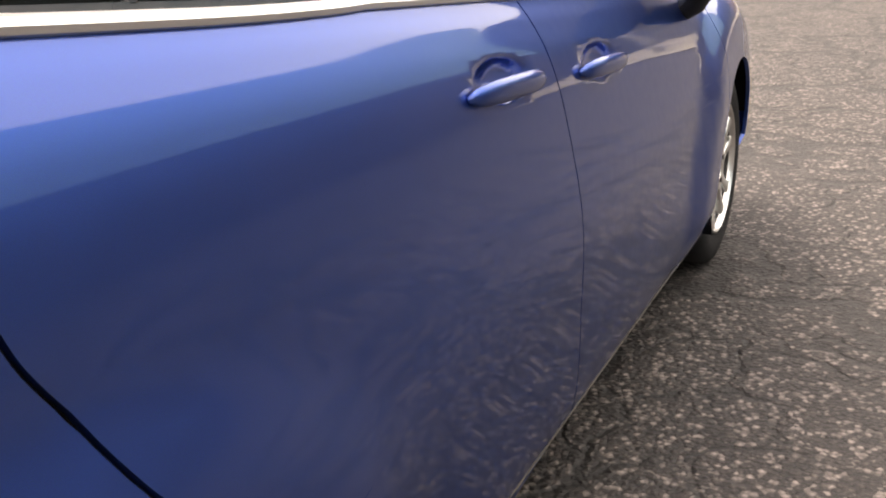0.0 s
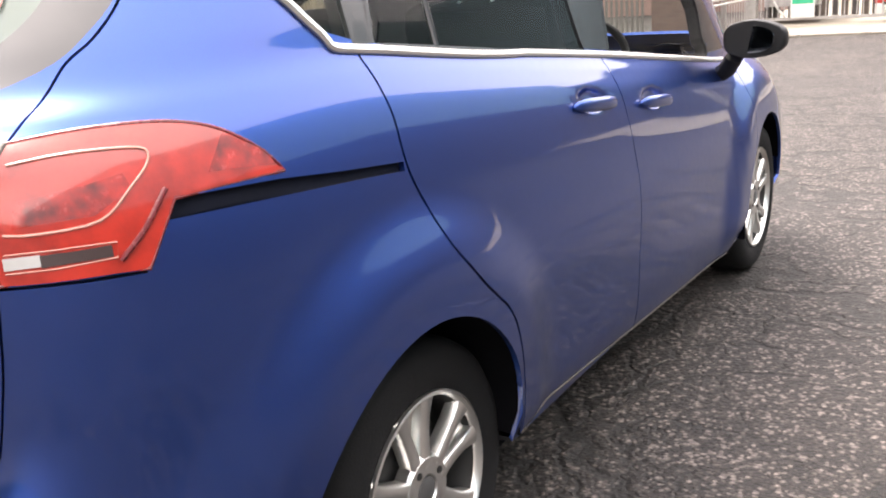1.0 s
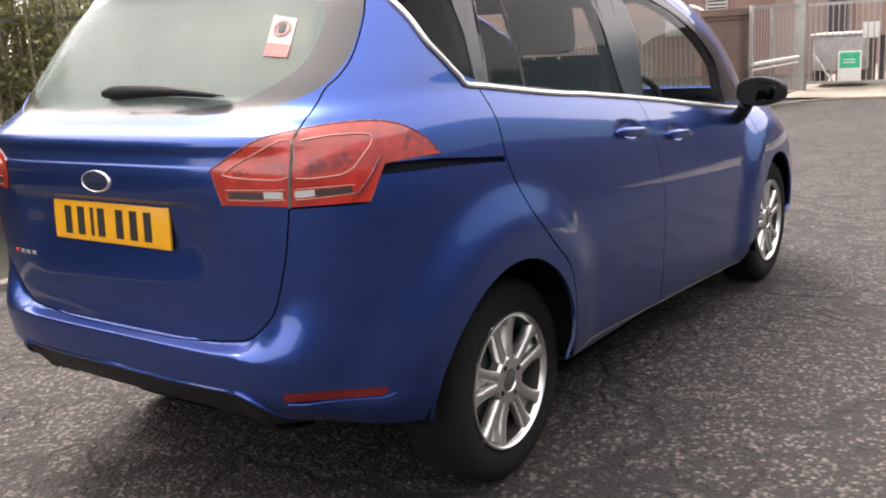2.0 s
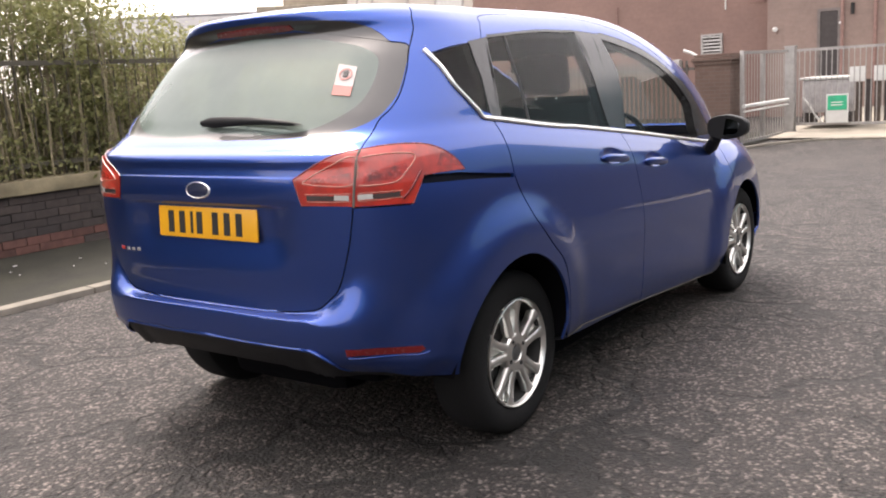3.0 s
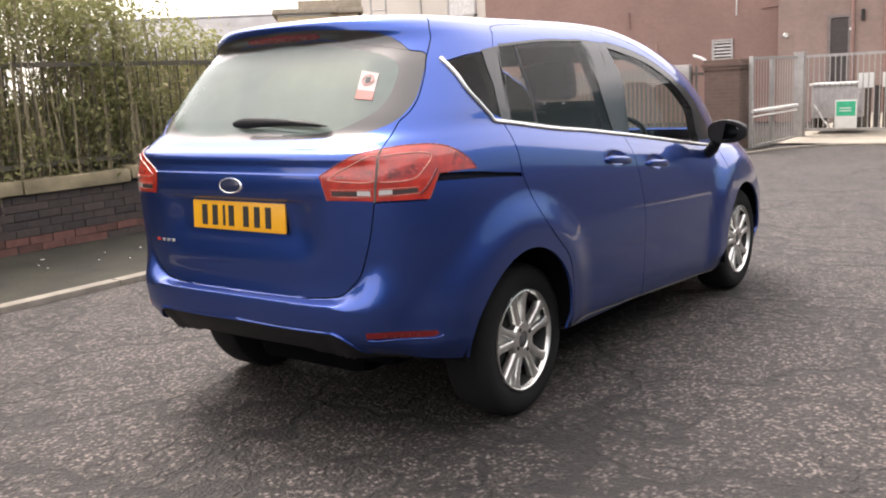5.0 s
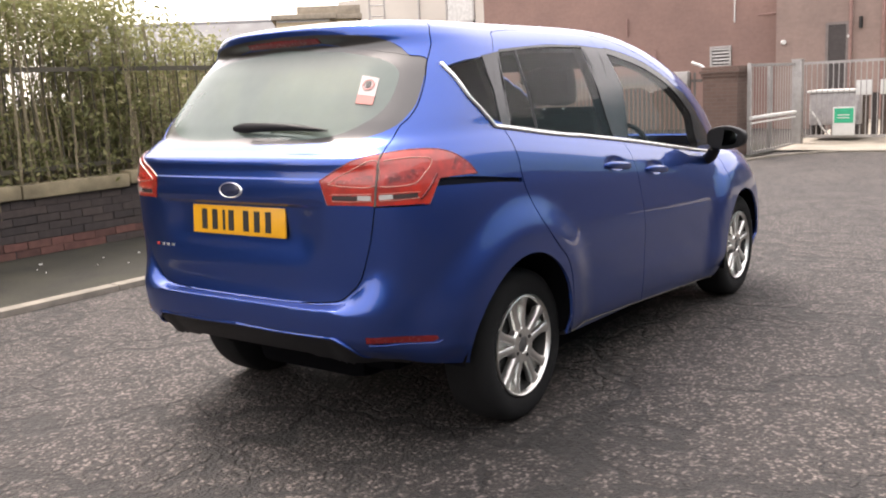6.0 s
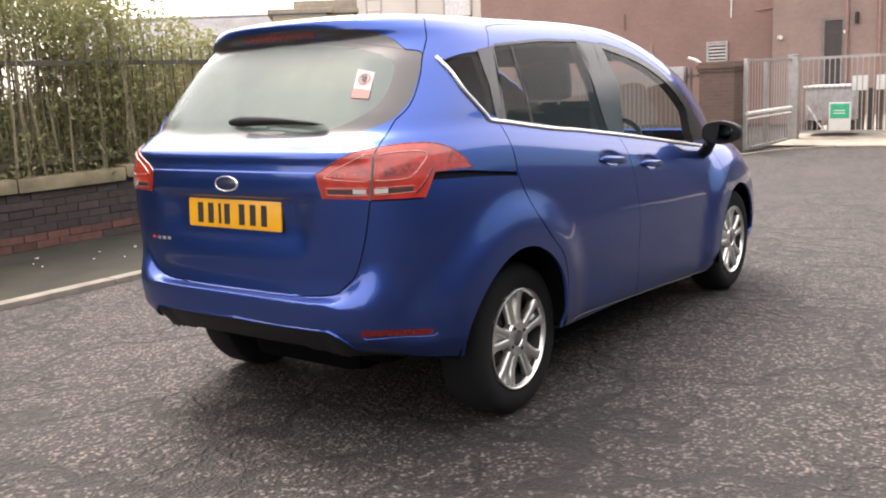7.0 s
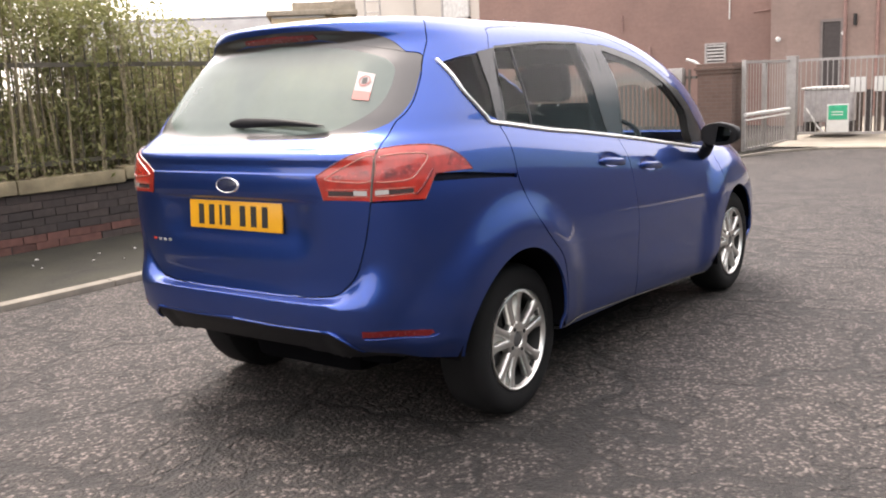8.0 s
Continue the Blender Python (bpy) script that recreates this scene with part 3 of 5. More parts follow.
REFLECTOR = line_on([(0.607, 0.03, 0.501), (0.70, 0.09, 0.497), (0.797, 0.188, 0.490), (0.803, 0.195, 0.478), (0.787, 0.18, 0.468), (0.70, 0.09, 0.472), (0.607, 0.03, 0.476)], 1, False)
LIP = [np.array((0.0, level_of(0.1, 0.497)))] + line_on([(0.2, 0.0, 0.498), (0.43, 0.004, 0.500), (0.49, 0.015, 0.492), (0.535, 0.035, 0.462), (0.57, 0.065, 0.412), (0.615, 0.095, 0.394), (0.68, 0.13, 0.386), (0.76, 0.22, 0.375), (0.835, 0.37, 0.357), (0.84, 0.46, 0.35)], 4)


def ring_of(yc, zc, r):
    arc = [near(0.86, yc + r * math.cos(a), zc + r * math.sin(a)) for a in np.linspace(0.06, math.pi - 0.06, 33)]
    return [np.array((arc[0][0], -1.0)), *arc, np.array((arc[-1][0], -1.0))]


ARCH_R, ARCH_F = ring_of(0.668, 0.350, 0.356), ring_of(3.215, 0.315, 0.350)
SILL_V = 1.0

SEAMS = [strip(REAR_CUT, 0.0030), strip(DOOR_CUT, 0.0020), strip(WING_CUT, 0.0020), strip(GATE_SIDE, 0.0022), strip(GATE_LOW, 0.0022), strip(GATE_TOP, 0.002), strip(DOOR_TOP, 0.0018)]
SEALS = [strip([*g, g[0]], 0.012) for g in (REAR_DOOR_GLASS, FRONT_DOOR_GLASS)]
CREASES = [[near(0.87, y, 0.757 - 0.014 * (y - 1.0) + dz) for y in np.linspace(0.94, 3.04, 22)] for dz in (0.11, 0.05, 0.0, -0.05, -0.10)]
CREASES += [[near(x, 0.05, z) for z in np.linspace(0.68, 0.964, 12)] for x in (0.31, 0.35, 0.39, 0.43, 0.47)]
CREASES += [[np.array(on_rear(x, z + (0.572 + 0.012 * step(0.54, 0.46, x) - z) * f)) for x, z in zip(np.linspace(0.02, 0.66, 26), np.interp(np.linspace(0.02, 0.66, 26), SHELF_X, SHELF_Z) - 0.004)] for f in (0.0, 0.25, 0.5, 0.75, 1.0)]
CREASES += [[near(0.84, yh + 0.105 * k * math.cos(a), zh + 0.036 * k * math.sin(a) - 0.0105 * k * math.cos(a)) for a in np.linspace(0, math.tau, 19)] for yh, zh in ((1.575, 0.968), (2.012, 0.909)) for k in (1.0, 0.78, 0.5)]
BELT_STRIP = strip(BELT[11:], 0.0085)
BUMPER_SEAM = strip(line_on([(0.655, 0.061, 0.955), (0.72, 0.10, 0.956), (0.79, 0.188, 0.954)], 4), 0.0022)


# the order in which an area is claimed
AREAS = [("arch", ARCH_R), ("arch", ARCH_F), ("belt", BELT_STRIP)]
AREAS += [("lamp", LAMP_UV), ("slot", SLOT), ("reflector", REFLECTOR)]
AREAS += [("quarter_glass", QUARTER_GLASS), ("rear_glass", REAR_DOOR_GLASS), ("seal", strip(FRONT_DOOR_GLASS[:-9], 0.020)), ("front_glass", FRONT_DOOR_GLASS)]
AREAS += [("gap", s) for s in SEAMS] + [("gap", BUMPER_SEAM)]
AREAS += [("seal", s) for s in SEALS]
AREAS += [("c_trim", C_TRIM), ("b_trim", B_TRIM), ("a_trim", A_TRIM), ("clear", CLEAR_PART), ("frit", REAR_GLASS), ("band", SPOILER_SHADE), ("gate", GATE)]
LOWER = LIP + [np.array((LIP[-1][0], 0.0)), np.array((0.0, 0.0))]
AREAS += [("diffuser", LOWER)]
REAR_DOOR = [*REAR_CUT, near(0.84, 1.30, 0.2), *DOOR_CUT[::-1], near(0.72, 1.72, 1.30), near(0.59, 1.75, 1.549), *[q for q in DOOR_TOP[:25][::-1]], near(0.735, 0.72, 1.33)]
FRONT_DOOR = [*DOOR_CUT, near(0.84, 2.3, 0.1), *WING_CUT[::-1], *DOOR_TOP[::-1][:53], near(0.59, 1.75, 1.549), near(0.72, 1.72, 1.30)]
AREAS += [("sill", [(0.9, 0), (2.95, 0), (2.95, SILL_V), (0.9, SILL_V)]), ("rear_door", REAR_DOOR), ("front_door", FRONT_DOOR)]


def cut_body():
    """The right half of the body cut along all outlines: points in (u, v), triangles, the area of each."""
    from mathutils.geometry import delaunay_2d_cdt

    us = np.concatenate([np.linspace(0, 1, 46), np.linspace(1, 2, 22)[1:], np.linspace(2, 2.62, 60)[1:], np.linspace(2.62, 3, 24)[1:]])
    vs = np.concatenate([np.linspace(0, 4, 24), np.linspace(4, 9, 34)[1:], np.linspace(9, 12, 18)[1:], np.linspace(12, TOP - 0.02, 44)[1:]])
    rows = [level_of(0.1, z) for z in (0.486, 0.494, 0.502, 0.575, 0.580, 0.584, 0.588, 0.592, 0.596, 0.600, 0.605, 0.940, 0.945, 0.950, 0.955, 0.960, 0.965, 0.972, 0.982, 0.992, 1.044, 1.048, 1.052, 1.057, 1.062, 1.092, 1.104, 1.112, 1.120, 1.132)]
    vs = np.unique(np.concatenate([vs, rows]).round(4))
    U, V = 40.0, 6.0
    pts = [Vector((u * U, v * V)) for u in us for v in vs]
    edges = []
    nv = len(vs)
    last = len(us) - 1
    edges += [(i, i + 1) for i in range(nv - 1)] + [(last * nv + i, last * nv + i + 1) for i in range(nv - 1)]
    edges += [(i * nv, (i + 1) * nv) for i in range(last)] + [(i * nv + nv - 1, (i + 1) * nv + nv - 1) for i in range(last)]
    for _, poly in AREAS:
        poly = [np.array(q, float) for q in poly]
        k = len(pts)
        pts += [Vector((min(max(q[0], 0), 3) * U, min(max(q[1], 0), TOP - 0.02) * V)) for q in poly]
        edges += [(k + i, k + (i + 1) % len(poly)) for i in range(len(poly)) if (poly[i] - poly[(i + 1) % len(poly)]).any()]
    for crease in CREASES:
        k = len(pts)
        pts += [Vector((q[0] * U, q[1] * V)) for q in crease]
        edges += [(k + i, k + i + 1) for i in range(len(crease) - 1)]
    vo, _, fo, *_ = delaunay_2d_cdt(pts, edges, [], 0, 1e-5)
    uv = np.array([(p.x / U, p.y / V) for p in vo])
    tri = np.array([f for f in fo if len(f) == 3])
    mid = uv[tri].mean(1)
    kind = np.full(len(tri), "", dtype=object)
    for name, poly in AREAS:
        hit = inside(poly, mid) & (kind == "")
        kind[hit] = name
    p, _ = out_of(mid)
    rest = kind == ""
    front = rest & (mid[:, 0] > 2)
    scr = front & (mid[:, 1] > 12.0) & (mid[:, 1] < 15.2) & (p[:, 0] < 0.545)
    kind[scr] = "windscreen"
    rest = kind == ""
    kind[rest & (mid[:, 1] >= 15.4)] = "roof"
    rest = kind == ""
    kind[rest & (p[:, 1] > 2.85) & (mid[:, 1] > 9.6) & ((p[:, 0] < 0.70) | (mid[:, 1] > 11.0)) & (mid[:, 1] <= 12.5)] = "bonnet"
    rest = kind == ""
    kind[rest & (p[:, 1] > 2.85) & (p[:, 1] > 3.62)] = "front_bumper"
    rest = kind == ""
    kind[rest & (p[:, 1] > 2.8) & (mid[:, 1] < 12.2)] = "wing"
    rest = kind == ""
    kind[rest & (p[:, 1] > 1.5) & (mid[:, 1] >= 11.5)] = "roof"
    rest = kind == ""
    low = rest & (p[:, 1] < 0.47) & ((p[:, 2] < 0.61) | (inside(GATE_FLANK, mid)))
    kind[low] = "bumper"
    rest = kind == ""
    kind[rest] = "quarter"
    kind[(kind == "diffuser") & (p[:, 2] < 0.375 + 0.02 * step(0.5, 0.2, p[:, 0]))] = "open"
    return uv, tri, kind


GATE_FLANK = [*GATE_SIDE[44:], *line_on([(0.40, 0.015, 0.604), (0.60, 0.06, 0.60), (0.80, 0.24, 0.60), (0.862, 0.45, 0.60), (0.855, 0.40, 0.72), (0.83, 0.30, 0.87), (0.79, 0.188, 0.954), (0.655, 0.061, 0.955)], 3)]


def panel(name, kinds, cut, material, parent, off=0.0, skirt=0.010, halves=(1, -1), joined=False, label=""):
    """Meshes of the triangles of some kinds: one for each side of the car, or one for both."""
    uv, tri, kind = cut
    f = tri[np.isin(kind, kinds)]
    if not len(f):
        return []
    used = np.unique(f)
    back = np.full(len(uv), -1)
    back[used] = np.arange(len(used))
    f = back[f]
    p, n = out_of(uv[used], 0.0)
    centre = uv[used][:, 0] < 1e-4
    centre |= uv[used][:, 0] > 3 - 1e-4
    n[centre, 0] = 0
    p[centre, 0] = 0
    n /= np.linalg.norm(n, axis=1)[:, None]
    p = p + n * off
    # the triangles wind towards the outside
    g = np.cross(p[f[:, 1]] - p[f[:, 0]], p[f[:, 2]] - p[f[:, 0]])
    if (g * n[f[:, 0]]).sum(1).mean() < 0:
        f = f[:, ::-1]
    verts, norms, faces = [p], [n], [f]
    if skirt:
        e = np.concatenate([f[:, (0, 1)], f[:, (1, 2)], f[:, (2, 0)]])
        key = np.sort(e, 1)
        _, idx, cnt = np.unique(key, axis=0, return_index=True, return_counts=True)
        e = e[idx[cnt == 1]]
        e = e[~(centre[e[:, 0]] & centre[e[:, 1]])]
        k, m = len(p), len(e)
        a, b = p[e[:, 0]], p[e[:, 1]]
        ia, ib = a - n[e[:, 0]] * skirt, b - n[e[:, 1]] * skirt
        w = np.cross(b - a, n[e[:, 0]])
        w /= np.linalg.norm(w, axis=1).clip(1e-9)[:, None]
        verts += [a, b, ib, ia]
        norms += [w, w, w, w]
        i = np.arange(m)
        faces += [np.stack([k + i, k + 2 * m + i, k + m + i], 1), np.stack([k + i, k + 3 * m + i, k + 2 * m + i], 1)]
    p, n, f = np.concatenate(verts), np.concatenate(norms), np.concatenate(faces)
    made = []
    sets = []
    for h in halves:
        q, r, t = p * (h, 1, 1), n * (h, 1, 1), f if h > 0 else f[:, ::-1]
        sets.append((q, r, t))
    if joined:
        k = len(p)
        sets = [(np.concatenate([s[0] for s in sets]), np.concatenate([s[1] for s in sets]), np.concatenate([s[2] + i * k for i, s in enumerate(sets)]))]
    for i, (q, r, t) in enumerate(sets):
        me = bpy.data.meshes.new(name)
        me.from_pydata(q.tolist(), [], t.tolist())
        me.polygons.foreach_set("use_smooth", [True] * len(me.polygons))
        me.normals_split_custom_set_from_vertices(r.tolist())
        me.materials.append(material)
        ob = new(name, me)
        ob.parent = parent[i] if isinstance(parent, list) else parent
        if label:
            tagged(ob, label)
        made.append(ob)
    return made


def tube_on(name, uv, r, off, material, parent, label="", sides=8, mirror=True):
    """A thin bead along a line on the body, on one side or both."""
    p, _ = out_of(uv, off)
    made = []
    for h in (1, -1) if mirror else (1,):
        bm = bmesh.new()
        sweep(bm, [Vector(q * (h, 1, 1)) for q in p], r, sides)
        made.append(part(name, bm, material, parent if not isinstance(parent, list) else parent[0 if h > 0 else 1], label))
    return made


def patch(name, uv, off, material, parent, label="", depth=0.004, mirror=True):
    """A small piece that follows the body inside an outline in (u, v)."""
    from mathutils.geometry import delaunay_2d_cdt

    uv = [np.array(q, float) for q in uv]
    lo, hi = np.min(uv, 0), np.max(uv, 0)
    pts = [Vector((q[0] * 40, q[1] * 6)) for q in uv]
    k = len(pts)
    grid = np.stack([a.ravel() for a in np.meshgrid(np.linspace(lo[0], hi[0], 14), np.linspace(lo[1], hi[1], 10))], 1)
    pts += [Vector((q[0] * 40, q[1] * 6)) for q in grid[inside(uv, grid)]]
    vo, _, fo, *_ = delaunay_2d_cdt(pts, [(i, (i + 1) % k) for i in range(k)], [], 1, 1e-6)
    q = np.array([(p.x / 40, p.y / 6) for p in vo])
    tri = np.array([f for f in fo if len(f) == 3])
    return panel(name, ["x"], (q, tri, np.full(len(tri), "x", dtype=object)), material, parent, off, depth, (1, -1) if mirror else (1,), label=label)


def wheel(yc, x, steer=0.0):
    """An alloy wheel whose outer face looks along +x; parts under one wheel."""
    w = new("wheel")
    w.parent = CAR
    tagged(w, "silver five twin-spoke alloy wheel with black tyre")
    m = pose(x, yc, 0.31, 0, 90, 0)
    bm = bmesh.new()
    lathe(bm, [(0.205, -0.195), (0.225, -0.20), (0.285, -0.197), (0.303, -0.185), (0.310, -0.165), (0.311, -0.10), (0.310, -0.045), (0.304, -0.022), (0.288, -0.006), (0.262, 0.002), (0.235, 0.000), (0.215, -0.006), (0.207, -0.012)], m, 72)
    part("tyre", bm, RUBBER, w)
    bm = bmesh.new()
    lathe(bm, [(0.2075, -0.010), (0.2070, -0.002), (0.2020, 0.000), (0.1970, -0.005), (0.1930, -0.018)], m, 72)
    part("rim", bm, ALLOY, w)
    # shade behind the spokes is put into the barrel's dark colour
    bm = bmesh.new()
    lathe(bm, [(0.1928, -0.018), (0.1820, -0.06), (0.178, -0.19)], m, 72)
    part("barrel", bm, ALLOY_DARK, w, "inside of the rim, coloured dark for its shade")
    bm = bmesh.new()
    lathe(bm, [(0.181, -0.085), (0.06, -0.075), (0.0, -0.075)], m, 40)
    lathe(bm, [(0.135, -0.066), (0.135, -0.058), (0.07, -0.056), (0.0, -0.056)], m, 40)
    part("brake_disc", bm, ALLOY_DARK, w)
    for k in range(5):
        bm = bmesh.new()
        a = k * math.tau / 5 + math.pi + 0.09
        for s in (-1, 1):
            # a limb from the hub to the rim, dished and crowned
            rows = []
            for f in np.linspace(0, 1, 7):
                r = 0.050 + (0.198 - 0.050) * f
                mid = s * (0.0165 + 0.034 * f ** 1.5)
                half = 0.0160 - 0.001 * f + 0.050 * max(0, f - 0.74)
                h = -0.010 - 0.005 * math.sin(f * math.pi * 0.9) + 0.004 * f
                rows.append([(r, mid - half, h - 0.034), (r, mid - half, h - 0.004), (r, mid - half * 0.70, h), (r, mid + half * 0.70, h), (r, mid + half, h - 0.004), (r, mid + half, h - 0.034)])
            vs = [[bm.verts.new(m @ Matrix.Rotation(a, 4, "Z") @ Vector(q)) for q in row] for row in rows]
            for p, q in zip(vs, vs[1:]):
                for i in range(5):
                    bm.faces.new((p[i], p[i + 1], q[i + 1], q[i]))
        web = []
        for f in np.linspace(0, 1, 7):
            r = 0.050 + (0.196 - 0.050) * f
            half = 0.0165 + 0.034 * f ** 1.5
            h = -0.034 - 0.004 * math.sin(f * math.pi) + 0.004 * f
            web.append([bm.verts.new(m @ Matrix.Rotation(a, 4, "Z") @ Vector(q)) for q in ((r, -half, h), (r, 0, h - 0.006), (r, half, h))])
        for p, q in zip(web, web[1:]):
            for i in range(2):
                bm.faces.new((p[i], p[i + 1], q[i + 1], q[i]))
        part("spoke", bm, ALLOY, w, flat_over=50)
    bm = bmesh.new()
    lathe(bm, [(0.078, -0.045), (0.077, -0.018), (0.070, -0.0105), (0.036, -0.0105), (0.031, -0.018)], m, 40)
    part("hub", bm, ALLOY, w)
    bm = bmesh.new()
    lathe(bm, [(0.031, -0.018), (0.029, -0.012), (0.018, -0.009), (0.0, -0.008)], m, 32)
    part("hub_cap", bm, HUB_GREY, w, "dark grey round hub cap")
    for k in range(4):
        a = k * math.tau / 4 + 0.5
        bm = bmesh.new()
        c = m @ Vector((0.052 * math.cos(a), 0.052 * math.sin(a), -0.022))
        bar(bm, c, c + (m.to_3x3() @ Vector((0, 0, 0.014))), 0.0085, 6)
        part("wheel_nut", bm, ALLOY_DARK, w)
    return w


CAR = thing("car", "blue five-door compact people carrier parked on asphalt", "car", Matrix())
CUT = cut_body()

for name, kinds, mat_, joined, label in (
    ("rear_quarter_panel", ["quarter"], PAINT, False, ""),
    ("front_wing", ["wing"], PAINT, False, ""),
    ("roof", ["roof"], PAINT, True, ""),
    ("bonnet", ["bonnet"], PAINT, True, ""),
    ("windscreen", ["windscreen"], GLASS, True, "clear windscreen glass"),
    ("front_bumper", ["front_bumper"], PAINT, True, ""),
    ("rear_bumper", ["bumper"], PAINT, True, ""),
    ("sill", ["sill"], BLACK, False, "black sill trim"),
):
    panel(name, kinds, CUT, mat_, CAR, joined=joined, label=label, skirt=0.0 if mat_ is GLASS else 0.012)
BUMPER_OB = [o for o in CAR.children if o.name.startswith("rear_bumper")][0]
panel("diffuser", ["diffuser"], CUT, BLACK, BUMPER_OB, off=-0.006, skirt=0.05, joined=True, label="black plastic lower bumper")
panel("reflector", ["reflector"], CUT, RED_DARK, BUMPER_OB, off=0.001, skirt=0.006, label="dark red bumper reflector")
panel("gap_seal", ["gap"], CUT, GAP, CAR, off=-0.009, skirt=0.0, joined=True, label="dark rubber in the panel gaps")
# near-black replaces body blue here, so the slot's shadow is in its colour
panel("door_rail", ["slot"], CUT, RAIL_SHADE, CAR, off=-0.014, skirt=0.0, label="recessed sliding door rail slot, coloured dark for its shadow")
GATE_OB = panel("tailgate", ["gate"], CUT, PAINT, CAR, joined=True, skirt=0.012)[0]
panel("rear_window", ["clear"], CUT, MISTED_SHEEN, GATE_OB, off=-0.003, skirt=0.0, joined=True, label="misted greenish rear window, whitened for the sky's reflection")
panel("window_border", ["frit"], CUT, FRIT_AND_SHADE, GATE_OB, off=-0.003, skirt=0.004, joined=True, label="black printed window border")
# the shade under the spoiler is put in as a dark panel
panel("spoiler_band", ["band"], CUT, FRIT_AND_SHADE, GATE_OB, off=-0.002, skirt=0.006, joined=True, label="band under the roof spoiler, coloured dark for its shade")
patch("brake_lamp", [np.array((0.0, level_of(0.1, 1.537))), near(0.17, 0.33, 1.536), near(0.20, 0.33, 1.540), near(0.19, 0.32, 1.556), np.array((0.0, level_of(0.1, 1.560)))], 0.002, RED_DARK, GATE_OB, "dark red high brake lamp", 0.004)
REAR_DOORS = panel("rear_door", ["rear_door"], CUT, PAINT, CAR, label="blue sliding rear door")
FRONT_DOORS = panel("front_door", ["front_door"], CUT, PAINT, CAR, label="blue front door")
panel("door_glass", ["rear_glass"], CUT, GLASS, REAR_DOORS, off=-0.005, skirt=0.0, label="clear door glass")
panel("door_glass", ["front_glass"], CUT, GLASS, FRONT_DOORS, off=-0.005, skirt=0.0, label="clear door glass")
panel("quarter_window", ["quarter_glass"], CUT, GLASS, CAR, off=-0.005, skirt=0.0, label="small triangular quarter window")
panel("pillar_trim", ["c_trim"], CUT, GLOSS_BLACK, REAR_DOORS, off=-0.001, label="black pillar trim")
panel("pillar_trim", ["b_trim"], CUT, GLOSS_BLACK, FRONT_DOORS, off=-0.001, label="black pillar trim")
panel("mirror_corner", ["a_trim"], CUT, GLOSS_BLACK, FRONT_DOORS, off=-0.001, label="black corner panel at the mirror")
panel("window_seal", ["seal"], CUT, GLOSS_BLACK, CAR, off=-0.001, skirt=0.045, label="black rubber seal round a window")
panel("belt_seal", ["belt"], CUT, GLOSS_BLACK, CAR, off=-0.001, skirt=0.010, label="black seal under the windows")
tube_on("bumper_lip", LIP[:19], [0.007] * 12 + [0.0065, 0.006, 0.005, 0.004, 0.003, 0.002, 0.001], 0.001, PAINT, BUMPER_OB)
tube_on("belt_trim", line_on([(0.655, 0.478, 1.437), (0.693, 0.50, 1.385), (0.735, 0.525, 1.322), (0.76, 0.575, 1.262), (0.774, 0.617, 1.218)], 5) + BELT[9:], (0.0088, 0.0088), 0.002, CHROME, CAR, "bright chrome strip round the quarter window and under the doors' windows")
tube_on("glass_divider", line_on([(0.662, 0.985, 1.488), (0.72, 0.972, 1.32), (0.782, 0.957, 1.168)], 5), 0.007, -0.006, GLOSS_BLACK, REAR_DOORS, "black window divider")
tube_on("bumper_crease", [*line_on([(0.612, 0.035, 0.470), (0.70, 0.09, 0.465), (0.787, 0.18, 0.462), (0.812, 0.206, 0.471)], 4)], 0.0022, 0.001, PAINT, BUMPER_OB)

# the light caught by the sill's lower edge, added as a pale bead
tube_on("sill_edge", [np.array((on_side(y, 0.45)[0], SILL_V + 0.02)) for y in np.linspace(1.07, 2.84, 12)], 0.0028, 0.001, DULL_STEEL, CAR, "pale bead painted as the highlight along the sill")
bm = bmesh.new()
box(bm, (-0.014, 1.10, 1.628), (0.014, 1.30, 1.6385), None, 0.004)
part("roof_joint", bm, PAINT, CAR)

# tail lamps
LAMP_INSIDE = paint_like("dark lamp chamber", (0.33, 0.018, 0.011), 0.25, vary=0.6, scale=30.0, Coat_Weight=1.0, Coat_Roughness=0.02)
panel("lamp_lens", ["lamp"], CUT, RED, CAR, off=0.002, skirt=0.012, label="red tail lamp with clear lower window")
LENSES = [o for o in CAR.children if o.name.startswith("lamp_lens")]
tube_on("lamp_edge", line_on([(0.49, 0.02, 1.037), (0.56, 0.036, 1.075), (0.65, 0.09, 1.107), (0.655, 0.08, 1.03), (0.56, 0.03, 1.027), (0.49, 0.02, 1.035)], 4), 0.0019, 0.003, PINK, LENSES, "pale light guide in the lamp")
tube_on("lamp_edge", line_on([(0.668, 0.105, 1.103), (0.72, 0.155, 1.112), (0.765, 0.225, 1.108), (0.772, 0.23, 1.09), (0.765, 0.20, 1.06), (0.745, 0.165, 1.027), (0.70, 0.105, 1.022), (0.668, 0.085, 1.024)], 4), 0.0019, 0.003, PINK, LENSES, "pale light guide in the lamp")
tube_on("lamp_rim", [*LAMP_UV, LAMP_UV[0]], 0.0032, 0.0005, RED_DARK, LENSES, "dark red rim of the lamp")
tube_on("lamp_rib", line_on([(0.795, 0.235, 1.055), (0.785, 0.20, 1.01), (0.772, 0.165, 0.975)], 4), 0.004, 0.003, RED_DARK, LENSES)
tube_on("lamp_seam", line_on([(0.659, 0.11, 1.134), (0.658, 0.08, 1.05), (0.656, 0.063, 0.957)], 4), 0.0045, 0.001, DULL_STEEL, LENSES, "grey gap between the lamp halves")
